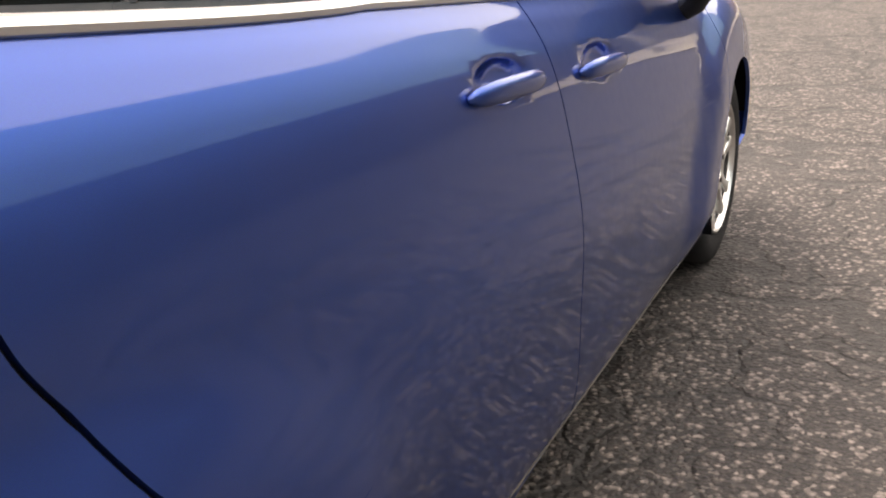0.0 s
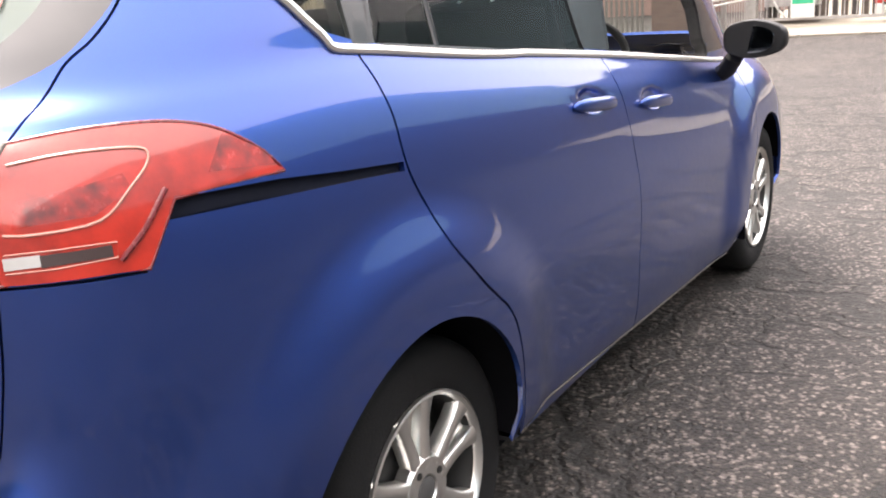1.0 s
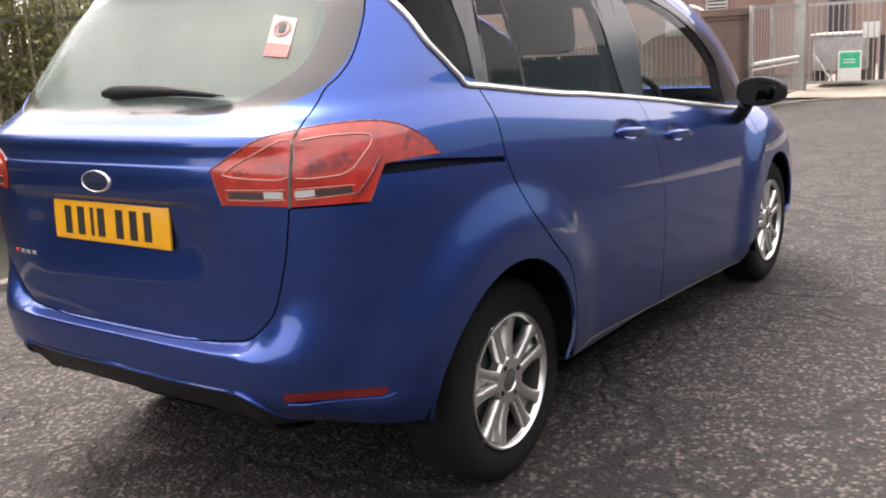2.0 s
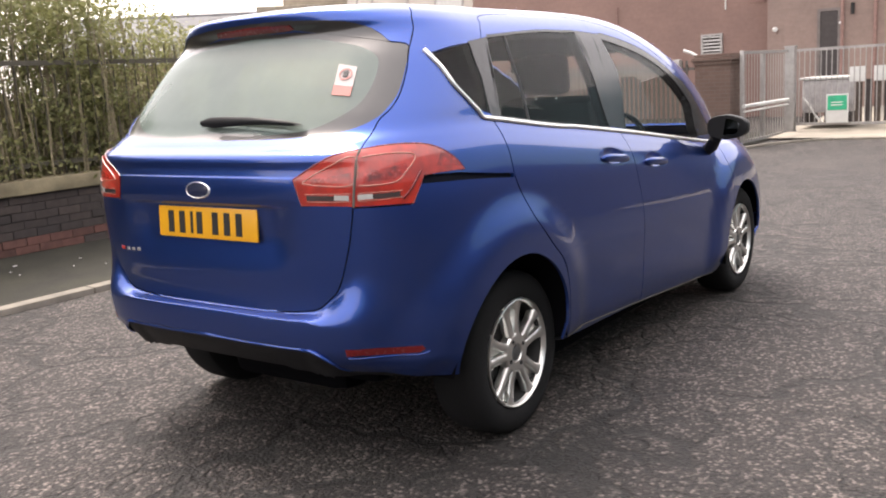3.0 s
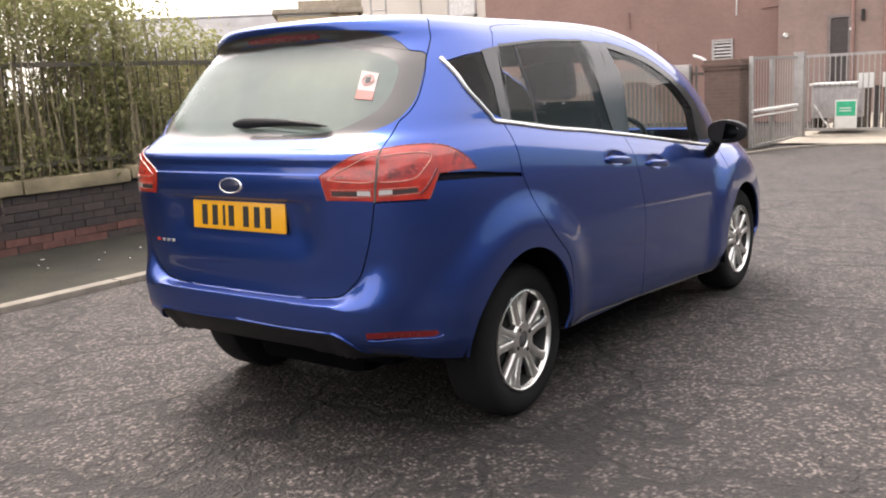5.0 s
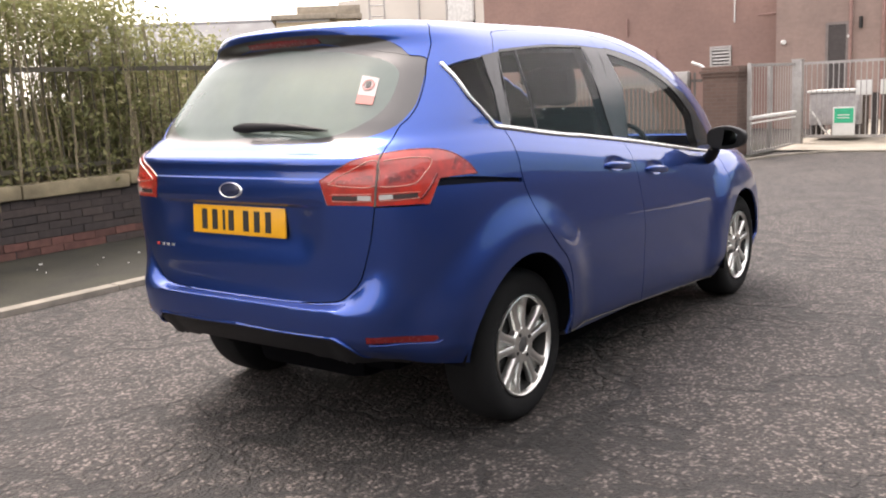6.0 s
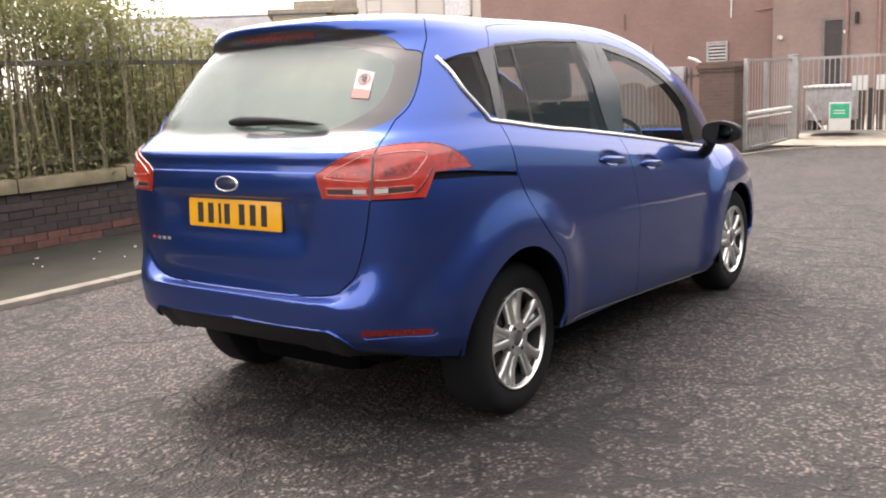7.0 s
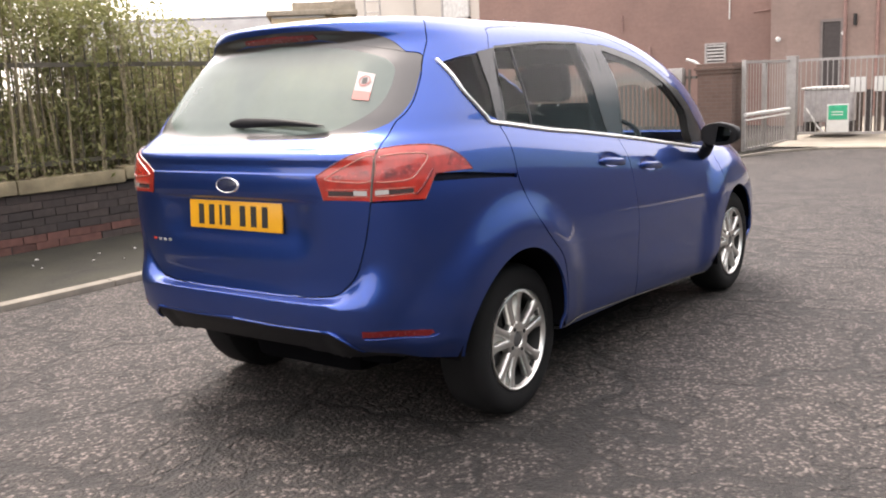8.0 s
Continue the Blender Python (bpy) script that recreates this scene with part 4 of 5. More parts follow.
patch("lamp_chamber", line_on([(0.678, 0.10, 1.060), (0.755, 0.20, 1.078), (0.760, 0.205, 1.058), (0.742, 0.16, 1.034), (0.678, 0.09, 1.030)], 1, False), 0.003, LAMP_INSIDE, LENSES, "dark mottled lamp chamber", 0.001)
patch("lamp_chamber", line_on([(0.800, 0.34, 1.108), (0.822, 0.40, 1.075), (0.828, 0.41, 1.052), (0.806, 0.30, 1.062)], 1, False), 0.003, LAMP_INSIDE, LENSES, "dark mottled lamp chamber", 0.001)
patch("lamp_chamber", line_on([(0.52, 0.03, 1.045), (0.645, 0.08, 1.062), (0.645, 0.075, 1.034), (0.52, 0.03, 1.032)], 1, False), 0.003, LAMP_INSIDE, LENSES, "dark mottled lamp chamber", 0.001)
tube_on("window_rim", line_on([(0.668, 0.08, 1.000), (0.725, 0.115, 1.001), (0.770, 0.165, 1.000), (0.770, 0.163, 0.980), (0.72, 0.11, 0.977), (0.668, 0.076, 0.976)], 1, False), 0.0011, 0.004, PINK, LENSES)
tube_on("window_rim", line_on([(0.645, 0.07, 1.000), (0.56, 0.045, 1.001), (0.495, 0.035, 1.001), (0.50, 0.036, 0.978), (0.57, 0.046, 0.976), (0.645, 0.07, 0.976)], 1, False), 0.0011, 0.004, PINK, LENSES)
for a, b, m_, nm in ((0.50, 0.60, SMOKE, "smoked lamp window"), (0.60, 0.648, CLEAR_LAMP, "clear reversing lamp window")):
    patch("lamp_window", line_on([(a, 0.04, 0.997), (b, 0.05, 0.995), (b, 0.05, 0.979), (a, 0.04, 0.981)], 1, False), 0.004, m_, LENSES, nm)
for a, b, m_, nm in (((0.667, 0.075), (0.705, 0.10), CLEAR_LAMP, "clear reversing lamp window"), ((0.705, 0.10), (0.765, 0.16), SMOKE, "smoked lamp window")):
    patch("lamp_window", line_on([(*a, 0.996), (*b, 0.997), (b[0], b[1], 0.982), (*a, 0.980)], 1, False), 0.004, m_, LENSES, nm)

# door handles
for doors, y0, y1, z0, z1 in ((REAR_DOORS, 1.445, 1.705, 0.976, 0.948), (FRONT_DOORS, 1.885, 2.14, 0.917, 0.889)):
    for h, door in zip((1, -1), doors):
        hb = bmesh.new()
        a, n0 = out_of([near(0.84, y0, z0 - 0.006)], 0.0)
        b, _ = out_of([near(0.84, y1, z1 - 0.006)], 0.0)
        pts, rad = [], []
        for f in np.linspace(0, 1, 19):
            e = (1 - abs(2 * f - 1) ** 3.2) ** 0.5
            q = a[0] * (1 - f) + b[0] * f + n0[0] * (0.001 + 0.015 * e)
            pts.append(Vector(q * (h, 1, 1)))
            rad.append((0.003 + 0.008 * e, 0.005 + 0.013 * e))
        sweep(hb, pts, rad, 14)
        part("handle", hb, PAINT, door, "body-coloured pull handle", flat_over=80)

# number plate, badge, lettering
PLATE_M = pose(0, 0.023, 0.886, 90 - 4, 0, 0)
pl = new("number_plate")
pl.parent = GATE_OB
tagged(pl, "yellow number plate with dark bars")
bm = bmesh.new()
box(bm, (-0.26, -0.0555, 0.0), (0.26, 0.0555, 0.008), PLATE_M, 0.003)
part("plate_panel", bm, YELLOW, pl)
x = -0.205
for k, w in enumerate((0.050, 0.050, 0.022, 0.050, 0, 0.050, 0.050, 0.050)):
    if w:
        bm = bmesh.new()
        box(bm, (x, -0.0395, 0.0081), (x + w * 0.62, 0.0395, 0.0095), PLATE_M)
        part("print_bar", bm, INK, pl, smooth=False)
        x += w + 0.011
    else:
        x += 0.022
BADGE_M = pose(0, 0.0, 1.006, 90 - 4, 0, 0)
bm = bmesh.new()
lathe(bm, [(0.064, -0.008), (0.064, 0.006), (0.061, 0.009), (0.057, 0.008)], BADGE_M @ Matrix.Diagonal((1, 0.46, 1, 1)), 48)
badge = part("badge", bm, CHROME, GATE_OB, "oval dark badge with chrome rim", flat_over=60)
bm = bmesh.new()
lathe(bm, [(0.058, 0.008), (0.030, 0.0100), (0.0, 0.0105)], BADGE_M @ Matrix.Diagonal((1, 0.46, 1, 1)), 48)
part("badge_field", bm, paint_like("dark blue badge enamel", (0.015, 0.02, 0.05), 0.2, Coat_Weight=1.0), badge)
for k, (x0, w, m_) in enumerate(((-0.535, 0.034, PRINT_RED), (-0.492, 0.026, CHROME), (-0.460, 0.028, CHROME), (-0.426, 0.026, CHROME))):
    p, n = out_of([near(-x0 - w / 2, 0.05, 0.768)], 0.0)
    bm = bmesh.new()
    nn = Vector(n[0] * (-1, 1, 1))
    mm = Matrix.Translation(p[0] * (-1, 1, 1)) @ nn.to_track_quat("Z", "Y").to_matrix().to_4x4()
    box(bm, (-w * 0.36, -0.006, -0.003), (w * 0.36, 0.006, 0.002), mm, 0.001)
    part("badge_bar", bm, m_, GATE_OB, "small raised badge bar")

# rear wiper at rest
wp = new("rear_wiper")
wp.parent = GATE_OB
tagged(wp, "black rear wiper at rest")
for name, z0, z1, lift, tall, thick in (("wiper_arm", 1.222, 1.208, 0.017, 0.023, 0.012), ("wiper_blade", 1.216, 1.206, 0.007, 0.010, 0.007)):
    bm = bmesh.new()
    pts, rad = [], []
    for f in np.linspace(0, 1, 16):
        x = -0.095 + 0.50 * f
        p, n = out_of([near(abs(x), 0.13, z0 + (z1 - z0) * f + 0.010 * math.sin(f * math.pi))], lift)
        pts.append(Vector((x, p[0][1], p[0][2])))
        e = min(1, 6 * f + 0.35, 5 * (1 - f) + 0.25)
        rad.append((thick * e, tall * e * (1 - 0.72 * f)))
    sweep(bm, pts, rad, 10)
    part(name, bm, BLACK, wp)

# sticker on the rear glass
FADED_RED = paint_like("faded red print", (0.42, 0.15, 0.13), 0.5)
st = [near(0.44, 0.29, 1.402), near(0.515, 0.29, 1.396), near(0.535, 0.22, 1.300), near(0.465, 0.21, 1.305)]
stk = patch("sticker", st, 0.0, paint_like("faded sticker vinyl", (0.40, 0.36, 0.35), 0.5, vary=0.05), GATE_OB, "white round-sign sticker with red strip", 0.0015, False)[0]
patch("sticker_strip", [0.72 * np.array(st[3]) + 0.28 * np.array(st[0]), 0.72 * np.array(st[2]) + 0.28 * np.array(st[1]), st[2], st[3]], 0.0012, FADED_RED, stk, "", 0.001, False)
mid = (np.array(st[0]) * 0.66 + np.array(st[3]) * 0.34 + np.array(st[1]) * 0.66 + np.array(st[2]) * 0.34) / 2
p, n = out_of([mid], 0.002)
bm = bmesh.new()
lathe(bm, [(0.024, 0), (0.024, 0.0015), (0.0195, 0.0015), (0.0195, 0)], Matrix.Translation(p[0]) @ Vector(n[0]).to_track_quat("Z", "Y").to_matrix().to_4x4(), 24)
part("sticker_ring", bm, FADED_RED, stk)
bm = bmesh.new()
box(bm, (-0.009, -0.012, 0.0), (0.009, 0.012, 0.0014), Matrix.Translation(p[0]) @ Vector(n[0]).to_track_quat("Z", "Y").to_matrix().to_4x4(), 0.0)
part("sticker_mark", bm, INK, stk, smooth=False)

# wing mirrors
for h, door in zip((1, -1), FRONT_DOORS):
    mr = new("door_mirror")
    mr.parent = door
    tagged(mr, "black door mirror on a short arm")
    bm = bmesh.new()
    bmesh.ops.create_uvsphere(bm, u_segments=28, v_segments=16, radius=1)
    for v in bm.verts:
        x, y, z = v.co
        x = math.copysign(abs(x) ** 0.7, x) * 0.104
        tall = 0.066 - 0.16 * x if x > 0 else 0.066 + 0.05 * x
        z = math.copysign(abs(z) ** 0.62, z) * tall
        y = max(math.copysign(abs(y) ** 0.8, y), -0.36) * 0.085
        v.co = Vector(((0.945 + x) * h, 2.73 + y + 0.10 * x, 1.005 + z - 0.10 * max(0, x) * 0.3))
    if h < 0:
        bmesh.ops.reverse_faces(bm, faces=bm.faces)
    part("mirror_housing", bm, BLACK, mr, flat_over=60)
    bm = bmesh.new()
    plate_of(bm, [(0.086 * math.copysign(abs(math.cos(a)) ** 0.6, math.cos(a)), 0.046 * math.copysign(abs(math.sin(a)) ** 0.6, math.sin(a)) * (1 - 0.25 * h * math.cos(a))) for a in np.linspace(0, math.tau, 28, endpoint=False)], 0.006, pose(0.935 * h, 2.704, 1.005, 86, 0, -16 * h))
    # the dark reflection in the glass is put into its colour
    part("mirror_glass", bm, DARKENED_MIRROR, mr, "mirror glass coloured dark for what it reflects", smooth=False)
    bm = bmesh.new()
    sweep(bm, [Vector((0.79 * h, 2.80, 0.870)), Vector((0.835 * h, 2.775, 0.895)), Vector((0.868 * h, 2.75, 0.940)), Vector((0.885 * h, 2.74, 0.985))], [(0.045, 0.030), (0.040, 0.028), (0.036, 0.028), (0.034, 0.03)], 12)
    part("mirror_arm", bm, BLACK, mr)

# wheels, arches, underside
for yc, x in ((0.75, 0.815), (3.245, 0.842)):
    wr = wheel(yc, x)
    copy_thing(wr, pose(0, 2 * yc, 0, 0, 0, 180))
    for h in (1, -1):
        bm = bmesh.new()
        a = np.linspace(-0.10 if yc < 2 else 0.30, math.pi + (0.0 if yc < 2 else 0.2), 38)
        ya, za = (0.668, 0.345) if yc < 2 else (3.215, 0.31)
        lip = [out_of([near(0.87, ya + 0.357 * math.cos(t), max(0.34, za + 0.357 * math.sin(t)))])[0][0][0] - 0.007 for t in a]
        rows = [[bm.verts.new((h * (lip[i] if xx is None else xx), ya + 0.364 * math.cos(t), za + 0.364 * math.sin(t))) for i, t in enumerate(a)] for xx in (None, 0.50)]
        for i in range(len(a) - 1):
            bm.faces.new((rows[0][i], rows[0][i + 1], rows[1][i + 1], rows[1][i]))
        bm.faces.new(rows[1])
        part("arch_liner", bm, GAP, CAR, "black wheel arch liner")
for lo, hi in (((-0.74, 1.12, 0.17), (0.74, 2.84, 0.31)), ((-0.50, 0.30, 0.27), (0.50, 1.2, 0.40)), ((-0.52, 2.8, 0.18), (0.52, 3.8, 0.36))):
    bm = bmesh.new()
    box(bm, lo, hi, None, 0.04)
    part("underbody", bm, GAP, CAR, "dark underside panel")
# box added to keep light off the ground under the tail
bm = bmesh.new()
box(bm, (-0.26, 0.28, 0.215), (0.36, 0.54, 0.40), None, 0.07)
part("silencer", bm, GAP, CAR, "added dark box that blocks light under the tail")
bm = bmesh.new()
bar(bm, (-0.60, 0.75, 0.27), (0.60, 0.75, 0.27), 0.045, 12)
part("rear_axle", bm, GAP, CAR)
# cabin
lin = [k for k in np.unique(CUT[2]) if k in ("quarter", "rear_door", "front_door", "c_trim", "b_trim", "a_trim", "seal", "roof", "belt", "bonnet", "wing")]
uvm = CUT[0][CUT[1]].mean(1)
keep = np.isin(CUT[2], lin) & (uvm[:, 1] > 3.5)
pm, _ = out_of(uvm)
keep &= (pm[:, 1] < 3.32) & ((pm[:, 2] > 0.80) | (abs(pm[:, 1] - 1.95) < 0.80))
panel("cabin_lining", ["in"], (CUT[0], CUT[1], np.where(keep, "in", "no").astype(object)), LINING, CAR, off=-0.035, skirt=0.0, joined=True, label="dark grey cabin lining")
panel("inner_skin", ["in"], (CUT[0], CUT[1], np.where(keep, "in", "no").astype(object)), LINING, CAR, off=-0.0135, skirt=0.0, joined=True, label="dark inner skin of the doors")
bm = bmesh.new()
box(bm, (-0.76, 1.10, 0.32), (0.76, 3.1, 0.36))
box(bm, (-0.50, 0.34, 0.42), (0.50, 1.098, 0.46))
part("cabin_floor", bm, LINING, CAR, smooth=False)


def seat(x, y, w, name="seat", restraint=(0.0,)):
    s = new(name)
    s.parent = CAR
    tagged(s, "dark cloth seat with headrest")
    bm = bmesh.new()
    box(bm, (x - w / 2, y, 0.50), (x + w / 2, y + 0.50, 0.68), None, 0.06)
    part("cushion", bm, CLOTH, s)
    bm = bmesh.new()
    box(bm, (-w / 2, -0.07, 0.0), (w / 2, 0.07, 0.64 if restraint else 0.52), pose(x, y + 0.02, 0.60, 14, 0, 0), 0.055)
    part("backrest", bm, CLOTH, s)
    for r in restraint:
        bm = bmesh.new()
        box(bm, (-0.125, -0.05, 0.0), (0.125, 0.05, 0.19), pose(x + r, y - 0.15, 1.235, 8, 0, 0), 0.045)
        part("headrest", bm, CLOTH, s)
        for d in (-0.055, 0.055):
            bm = bmesh.new()
            bar(bm, (x + r + d, y - 0.115, 1.12), (x + r + d, y - 0.15, 1.22), 0.006, 8)
            part("headrest_post", bm, CHROME, s)
    return s


seat(0.38, 1.95, 0.50)
seat(-0.38, 1.95, 0.50)
seat(0.0, 1.10, 1.25, "rear_bench", ())
bm = bmesh.new()
box(bm, (-0.70, 2.62, 0.62), (0.70, 3.02, 0.93), None, 0.07)
part("dashboard", bm, LINING, CAR, "dark dashboard")
sw = new("steering_wheel")
sw.parent = CAR
bm = bmesh.new()
m = pose(0.38, 2.50, 0.93, 62, 0, 0)
lathe(bm, [(0.185 + 0.015 * math.cos(a), 0.015 * math.sin(a)) for a in np.linspace(0, math.tau, 11)], m, 36)
part("wheel_rim", bm, BLACK, sw)
bm = bmesh.new()
box(bm, (-0.17, -0.02, -0.01), (0.17, 0.02, 0.01), m, 0.008)
box(bm, (-0.07, -0.07, -0.02), (0.07, 0.06, 0.02), m, 0.015)
part("wheel_boss", bm, BLACK, sw)
bm = bmesh.new()
box(bm, (-0.115, -0.012, -0.032), (0.115, 0.02, 0.032), pose(0.0, 2.28, 1.38, -8, 0, -12), 0.012)
part("cabin_mirror", bm, BLACK, CAR, "black rear-view mirror")


# the street
def lie(x, y):
    """Height of the road: level at the car, falling gently away beyond it."""
    f = min(max((y - 2.5) / 15.0, 0), 1)
    return -0.33 * f * f * (3 - 2 * f)


def sheet(name, xs, ys, height, material, label, category, kind="structure"):
    bm = bmesh.new()
    vs = [[bm.verts.new((x, y, height(x, y))) for x in xs] for y in ys]
    for a, b in zip(vs, vs[1:]):
        for i in range(len(xs) - 1):
            bm.faces.new((a[i], a[i + 1], b[i + 1], b[i]))
    ob = part(name, bm, material)
    return tagged(ob, label, category, kind=kind)


def spread(a, b, n):
    return list(np.linspace(a, b, n))


def road_height(x, y):
    return lie(x, y) - (0.06 if y > 45 or x < -12 or y < -40 or x > 40 else 0)


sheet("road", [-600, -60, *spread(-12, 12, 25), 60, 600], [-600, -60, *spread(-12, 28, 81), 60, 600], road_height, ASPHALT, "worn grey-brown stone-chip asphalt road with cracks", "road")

# kerb and pavement on the near side of the wall
KERB_X, WALL_X = -3.16, -5.15
kerb_path = [(KERB_X, y) for y in np.arange(-14, 15.01, 0.915)]
kerb_path += [(KERB_X + 1.6 * (1 - math.cos(a)), 15.0 + 2.9 * math.sin(a)) for a in np.linspace(0.2, math.pi / 2, 7)] + [(x, 17.9 + 0.05 * (x + 1.5)) for x in np.arange(-0.7, 16, 0.915)]
kerb = thing("kerb", "pale weathered low concrete kerb edging the pavement", "kerb", kind="structure")


def kerb_stone(a, b):
    d = Vector((b[0] - a[0], b[1] - a[1], 0))
    n = d.length - 0.006
    m = pose(a[0], a[1], 0, 0, 0, math.degrees(math.atan2(d.y, d.x)))
    za, zb = lie(*a), lie(*b)
    bm = bmesh.new()
    box(bm, (0.003, 0.0, -0.12), (n, 0.125, 0.040 + 0.004 * random.random()), m, 0.012)
    back = m.inverted()
    for v in bm.verts:
        v.co.z += za + (zb - za) * (back @ v.co).x / n
    return part("kerb_stone", bm, KERB, kerb)


for a, b in zip(kerb_path, kerb_path[1:]):
    kerb_stone(a, b)
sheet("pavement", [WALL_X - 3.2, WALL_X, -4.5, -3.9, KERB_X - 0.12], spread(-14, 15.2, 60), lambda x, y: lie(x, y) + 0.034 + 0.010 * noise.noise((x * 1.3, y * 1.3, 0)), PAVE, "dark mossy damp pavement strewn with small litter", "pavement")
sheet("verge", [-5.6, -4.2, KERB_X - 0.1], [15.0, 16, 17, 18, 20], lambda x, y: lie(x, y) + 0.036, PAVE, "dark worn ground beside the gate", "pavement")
sheet("apron", spread(-3.4, 20, 30), [18.02, 19, 20.5, 26.5], lambda x, y: lie(x, y) + 0.036 + 0.025 * (y - 18), APRON, "pale concrete apron before the gate", "pavement")
bm = bmesh.new()
for k in range(26):
    y, x = random.uniform(0.5, 5.0), random.uniform(-5.05, -3.9)
    s = random.uniform(0.006, 0.016)
    box(bm, (-s, -s * 0.6, 0), (s, s * 0.6, 0.006), pose(x, y, lie(x, y) + 0.040, random.uniform(-15, 15), 0, random.uniform(0, 180)), 0.0)
tagged(part("litter", bm, WHITE, smooth=False), "small pale scraps of litter on the pavement", "litter", kind="stuff")

# brick wall with coping
WALL_TOP, WALL_END = 0.570, 9.5
wall = thing("garden_wall", "low dark brick wall with sandstone coping, red bricks low down", "wall", kind="structure")
bm = bmesh.new()
box(bm, (WALL_X - 0.21, -14, -0.4), (WALL_X - 0.010, WALL_END, WALL_TOP))
part("wall_core", bm, MORTAR, wall, smooth=False)
y = -14.0
while y < WALL_END:
    n = 0.9 + 0.25 * random.random()
    bm = bmesh.new()
    box(bm, (WALL_X - 0.26, y + 0.004, WALL_TOP), (WALL_X + 0.05, min(y + n, WALL_END) - 0.004, WALL_TOP + 0.13), pose(0, 0, 0.006 * (random.random() - 0.5), 0, 0.4 * (random.random() - 0.5), 0), 0.024)
    part("coping_stone", bm, COPING, wall)
    y += n

# railing on the wall
rail = thing("railing", "dark iron railing with upright bars among the hedge", "railing", kind="structure")
for z in (0.80, 1.70):
    bm = bmesh.new()
    box(bm, (WALL_X - 0.125, -14, z - 0.022), (WALL_X - 0.085, WALL_END, z + 0.022))
    part("rail", bm, IRON, rail, smooth=False)
one = bpy.data.meshes.new("rail_bar")
bm = bmesh.new()
bar(bm, (0, 0, WALL_TOP + 0.12), (0, 0, 1.86), 0.008, 6)
bm.to_mesh(one)
bm.free()
one.materials.append(IRON)
for k in range(110):
    ob = new("rail_bar", one)
    ob.parent = rail
    ob.location = (WALL_X - 0.105 + random.uniform(-0.006, 0.006), -4.0 + 0.125 * k, 0)


# hedge: a stand of upright stems with leaves in clumps
def hedge_top(y):
    return 2.75 + 0.75 * min(max(1.2 - y, 0), 1.4) - 0.16 * max(0, y - 1.2) - 0.25 * max(0, y - 3.4) + 0.14 * noise.noise((y * 1.7, 3.1, 0)) + 0.10 * noise.noise((y * 5.1, 1.1, 0))


def stems(name, material, count, x0, x1, label, thick):
    bm = bmesh.new()
    for _ in range(count):
        y, x = random.uniform(-5.5, 11.5), random.uniform(x0, x1)
        z0, z1 = 0.1, max(1.25, hedge_top(y)) * random.uniform(0.55, 1.02)
        lean = Vector((random.gauss(0, 0.05), random.gauss(0, 0.07), 0))
        r = thick * random.uniform(0.5, 1.3)
        p = [Vector((x, y, z0)), Vector((x, y, z0)) + lean * 0.6 + Vector((random.gauss(0, 0.02), random.gauss(0, 0.025), (z1 - z0) * 0.5)), Vector((x, y, z1)) + lean * 1.6]
        for a, b, ra, rb in ((p[0], p[1], r, r * 0.8), (p[1], p[2], r * 0.8, r * 0.35)):
            ra_ = [bm.verts.new(a + Vector((ra * math.cos(k * math.tau / 4), ra * math.sin(k * math.tau / 4), 0))) for k in range(4)]
            rb_ = [bm.verts.new(b + Vector((rb * math.cos(k * math.tau / 4), rb * math.sin(k * math.tau / 4), 0))) for k in range(4)]
            for k in range(4):
                bm.faces.new((ra_[k], ra_[(k + 1) % 4], rb_[(k + 1) % 4], rb_[k]))
    ob = part(name, bm, material)
    return tagged(ob, label, "hedge", kind="stuff")


def leaves(name, material, count, density, size, label, x0, x1):
    """Small folded leaves where density(y, z) lets them grow."""
    verts, faces = [], []
    while len(faces) < 2 * count:
        y, z = random.uniform(-5.5, 11.5), random.uniform(0.72, 3.9)
        if z > hedge_top(y) + 0.05 or random.random() > density(y, z) * (1.0 if z < hedge_top(y) - 0.55 else 0.35 + 0.5 * (noise.noise((y * 3.1, z * 3.1, 5.5)) > 0)):
            continue
        c = Vector((random.uniform(x0, x1), y, z))
        for _ in range(5):
            p = c + Vector((random.gauss(0, 0.05), random.gauss(0, 0.06), random.gauss(0, 0.06)))
            s = size * random.uniform(0.6, 1.4)
            a = Vector((random.gauss(0, 1), random.gauss(0, 1), random.gauss(0, 0.8))).normalized()
            b = a.cross(Vector((random.gauss(0, 1), random.gauss(0, 1), random.gauss(0, 1)))).normalized()
            n = a.cross(b)
            k = len(verts)
            verts += [p, p + a * s * 0.5 + b * s * 0.26 + n * s * 0.1, p + a * s, p + a * s * 0.5 - b * s * 0.26 + n * s * 0.1]
            faces += [(k, k + 1, k + 2), (k, k + 2, k + 3)]
    me = bpy.data.meshes.new(name)
    me.from_pydata([tuple(v) for v in verts], [], faces)
    ob = finish(name, me, material, smooth=False)
    return tagged(ob, label, "hedge", kind="stuff")


def clumps(y, z):
    return max(0.0, min(1.0, 0.58 + 1.9 * noise.noise((y * 0.9, z * 1.1, 7.3)) + 0.8 * noise.noise((y * 2.7, z * 2.7, 2.2)) + 0.25 * (z - 1.3) + 0.35 * hump_of(y - 3.6, 1.0)))


def hump_of(x, w):
    return math.exp(-(x / w) ** 2)


stems("hedge_stems", BARK, 1900, WALL_X - 1.0, WALL_X - 0.02, "dense upright brown hedge stems behind the railing", 0.013)
leaves("hedge_leaves", LEAF, 115000, clumps, 0.055, "dark green hedge leaves in loose clumps", WALL_X - 1.1, WALL_X + 0.02)
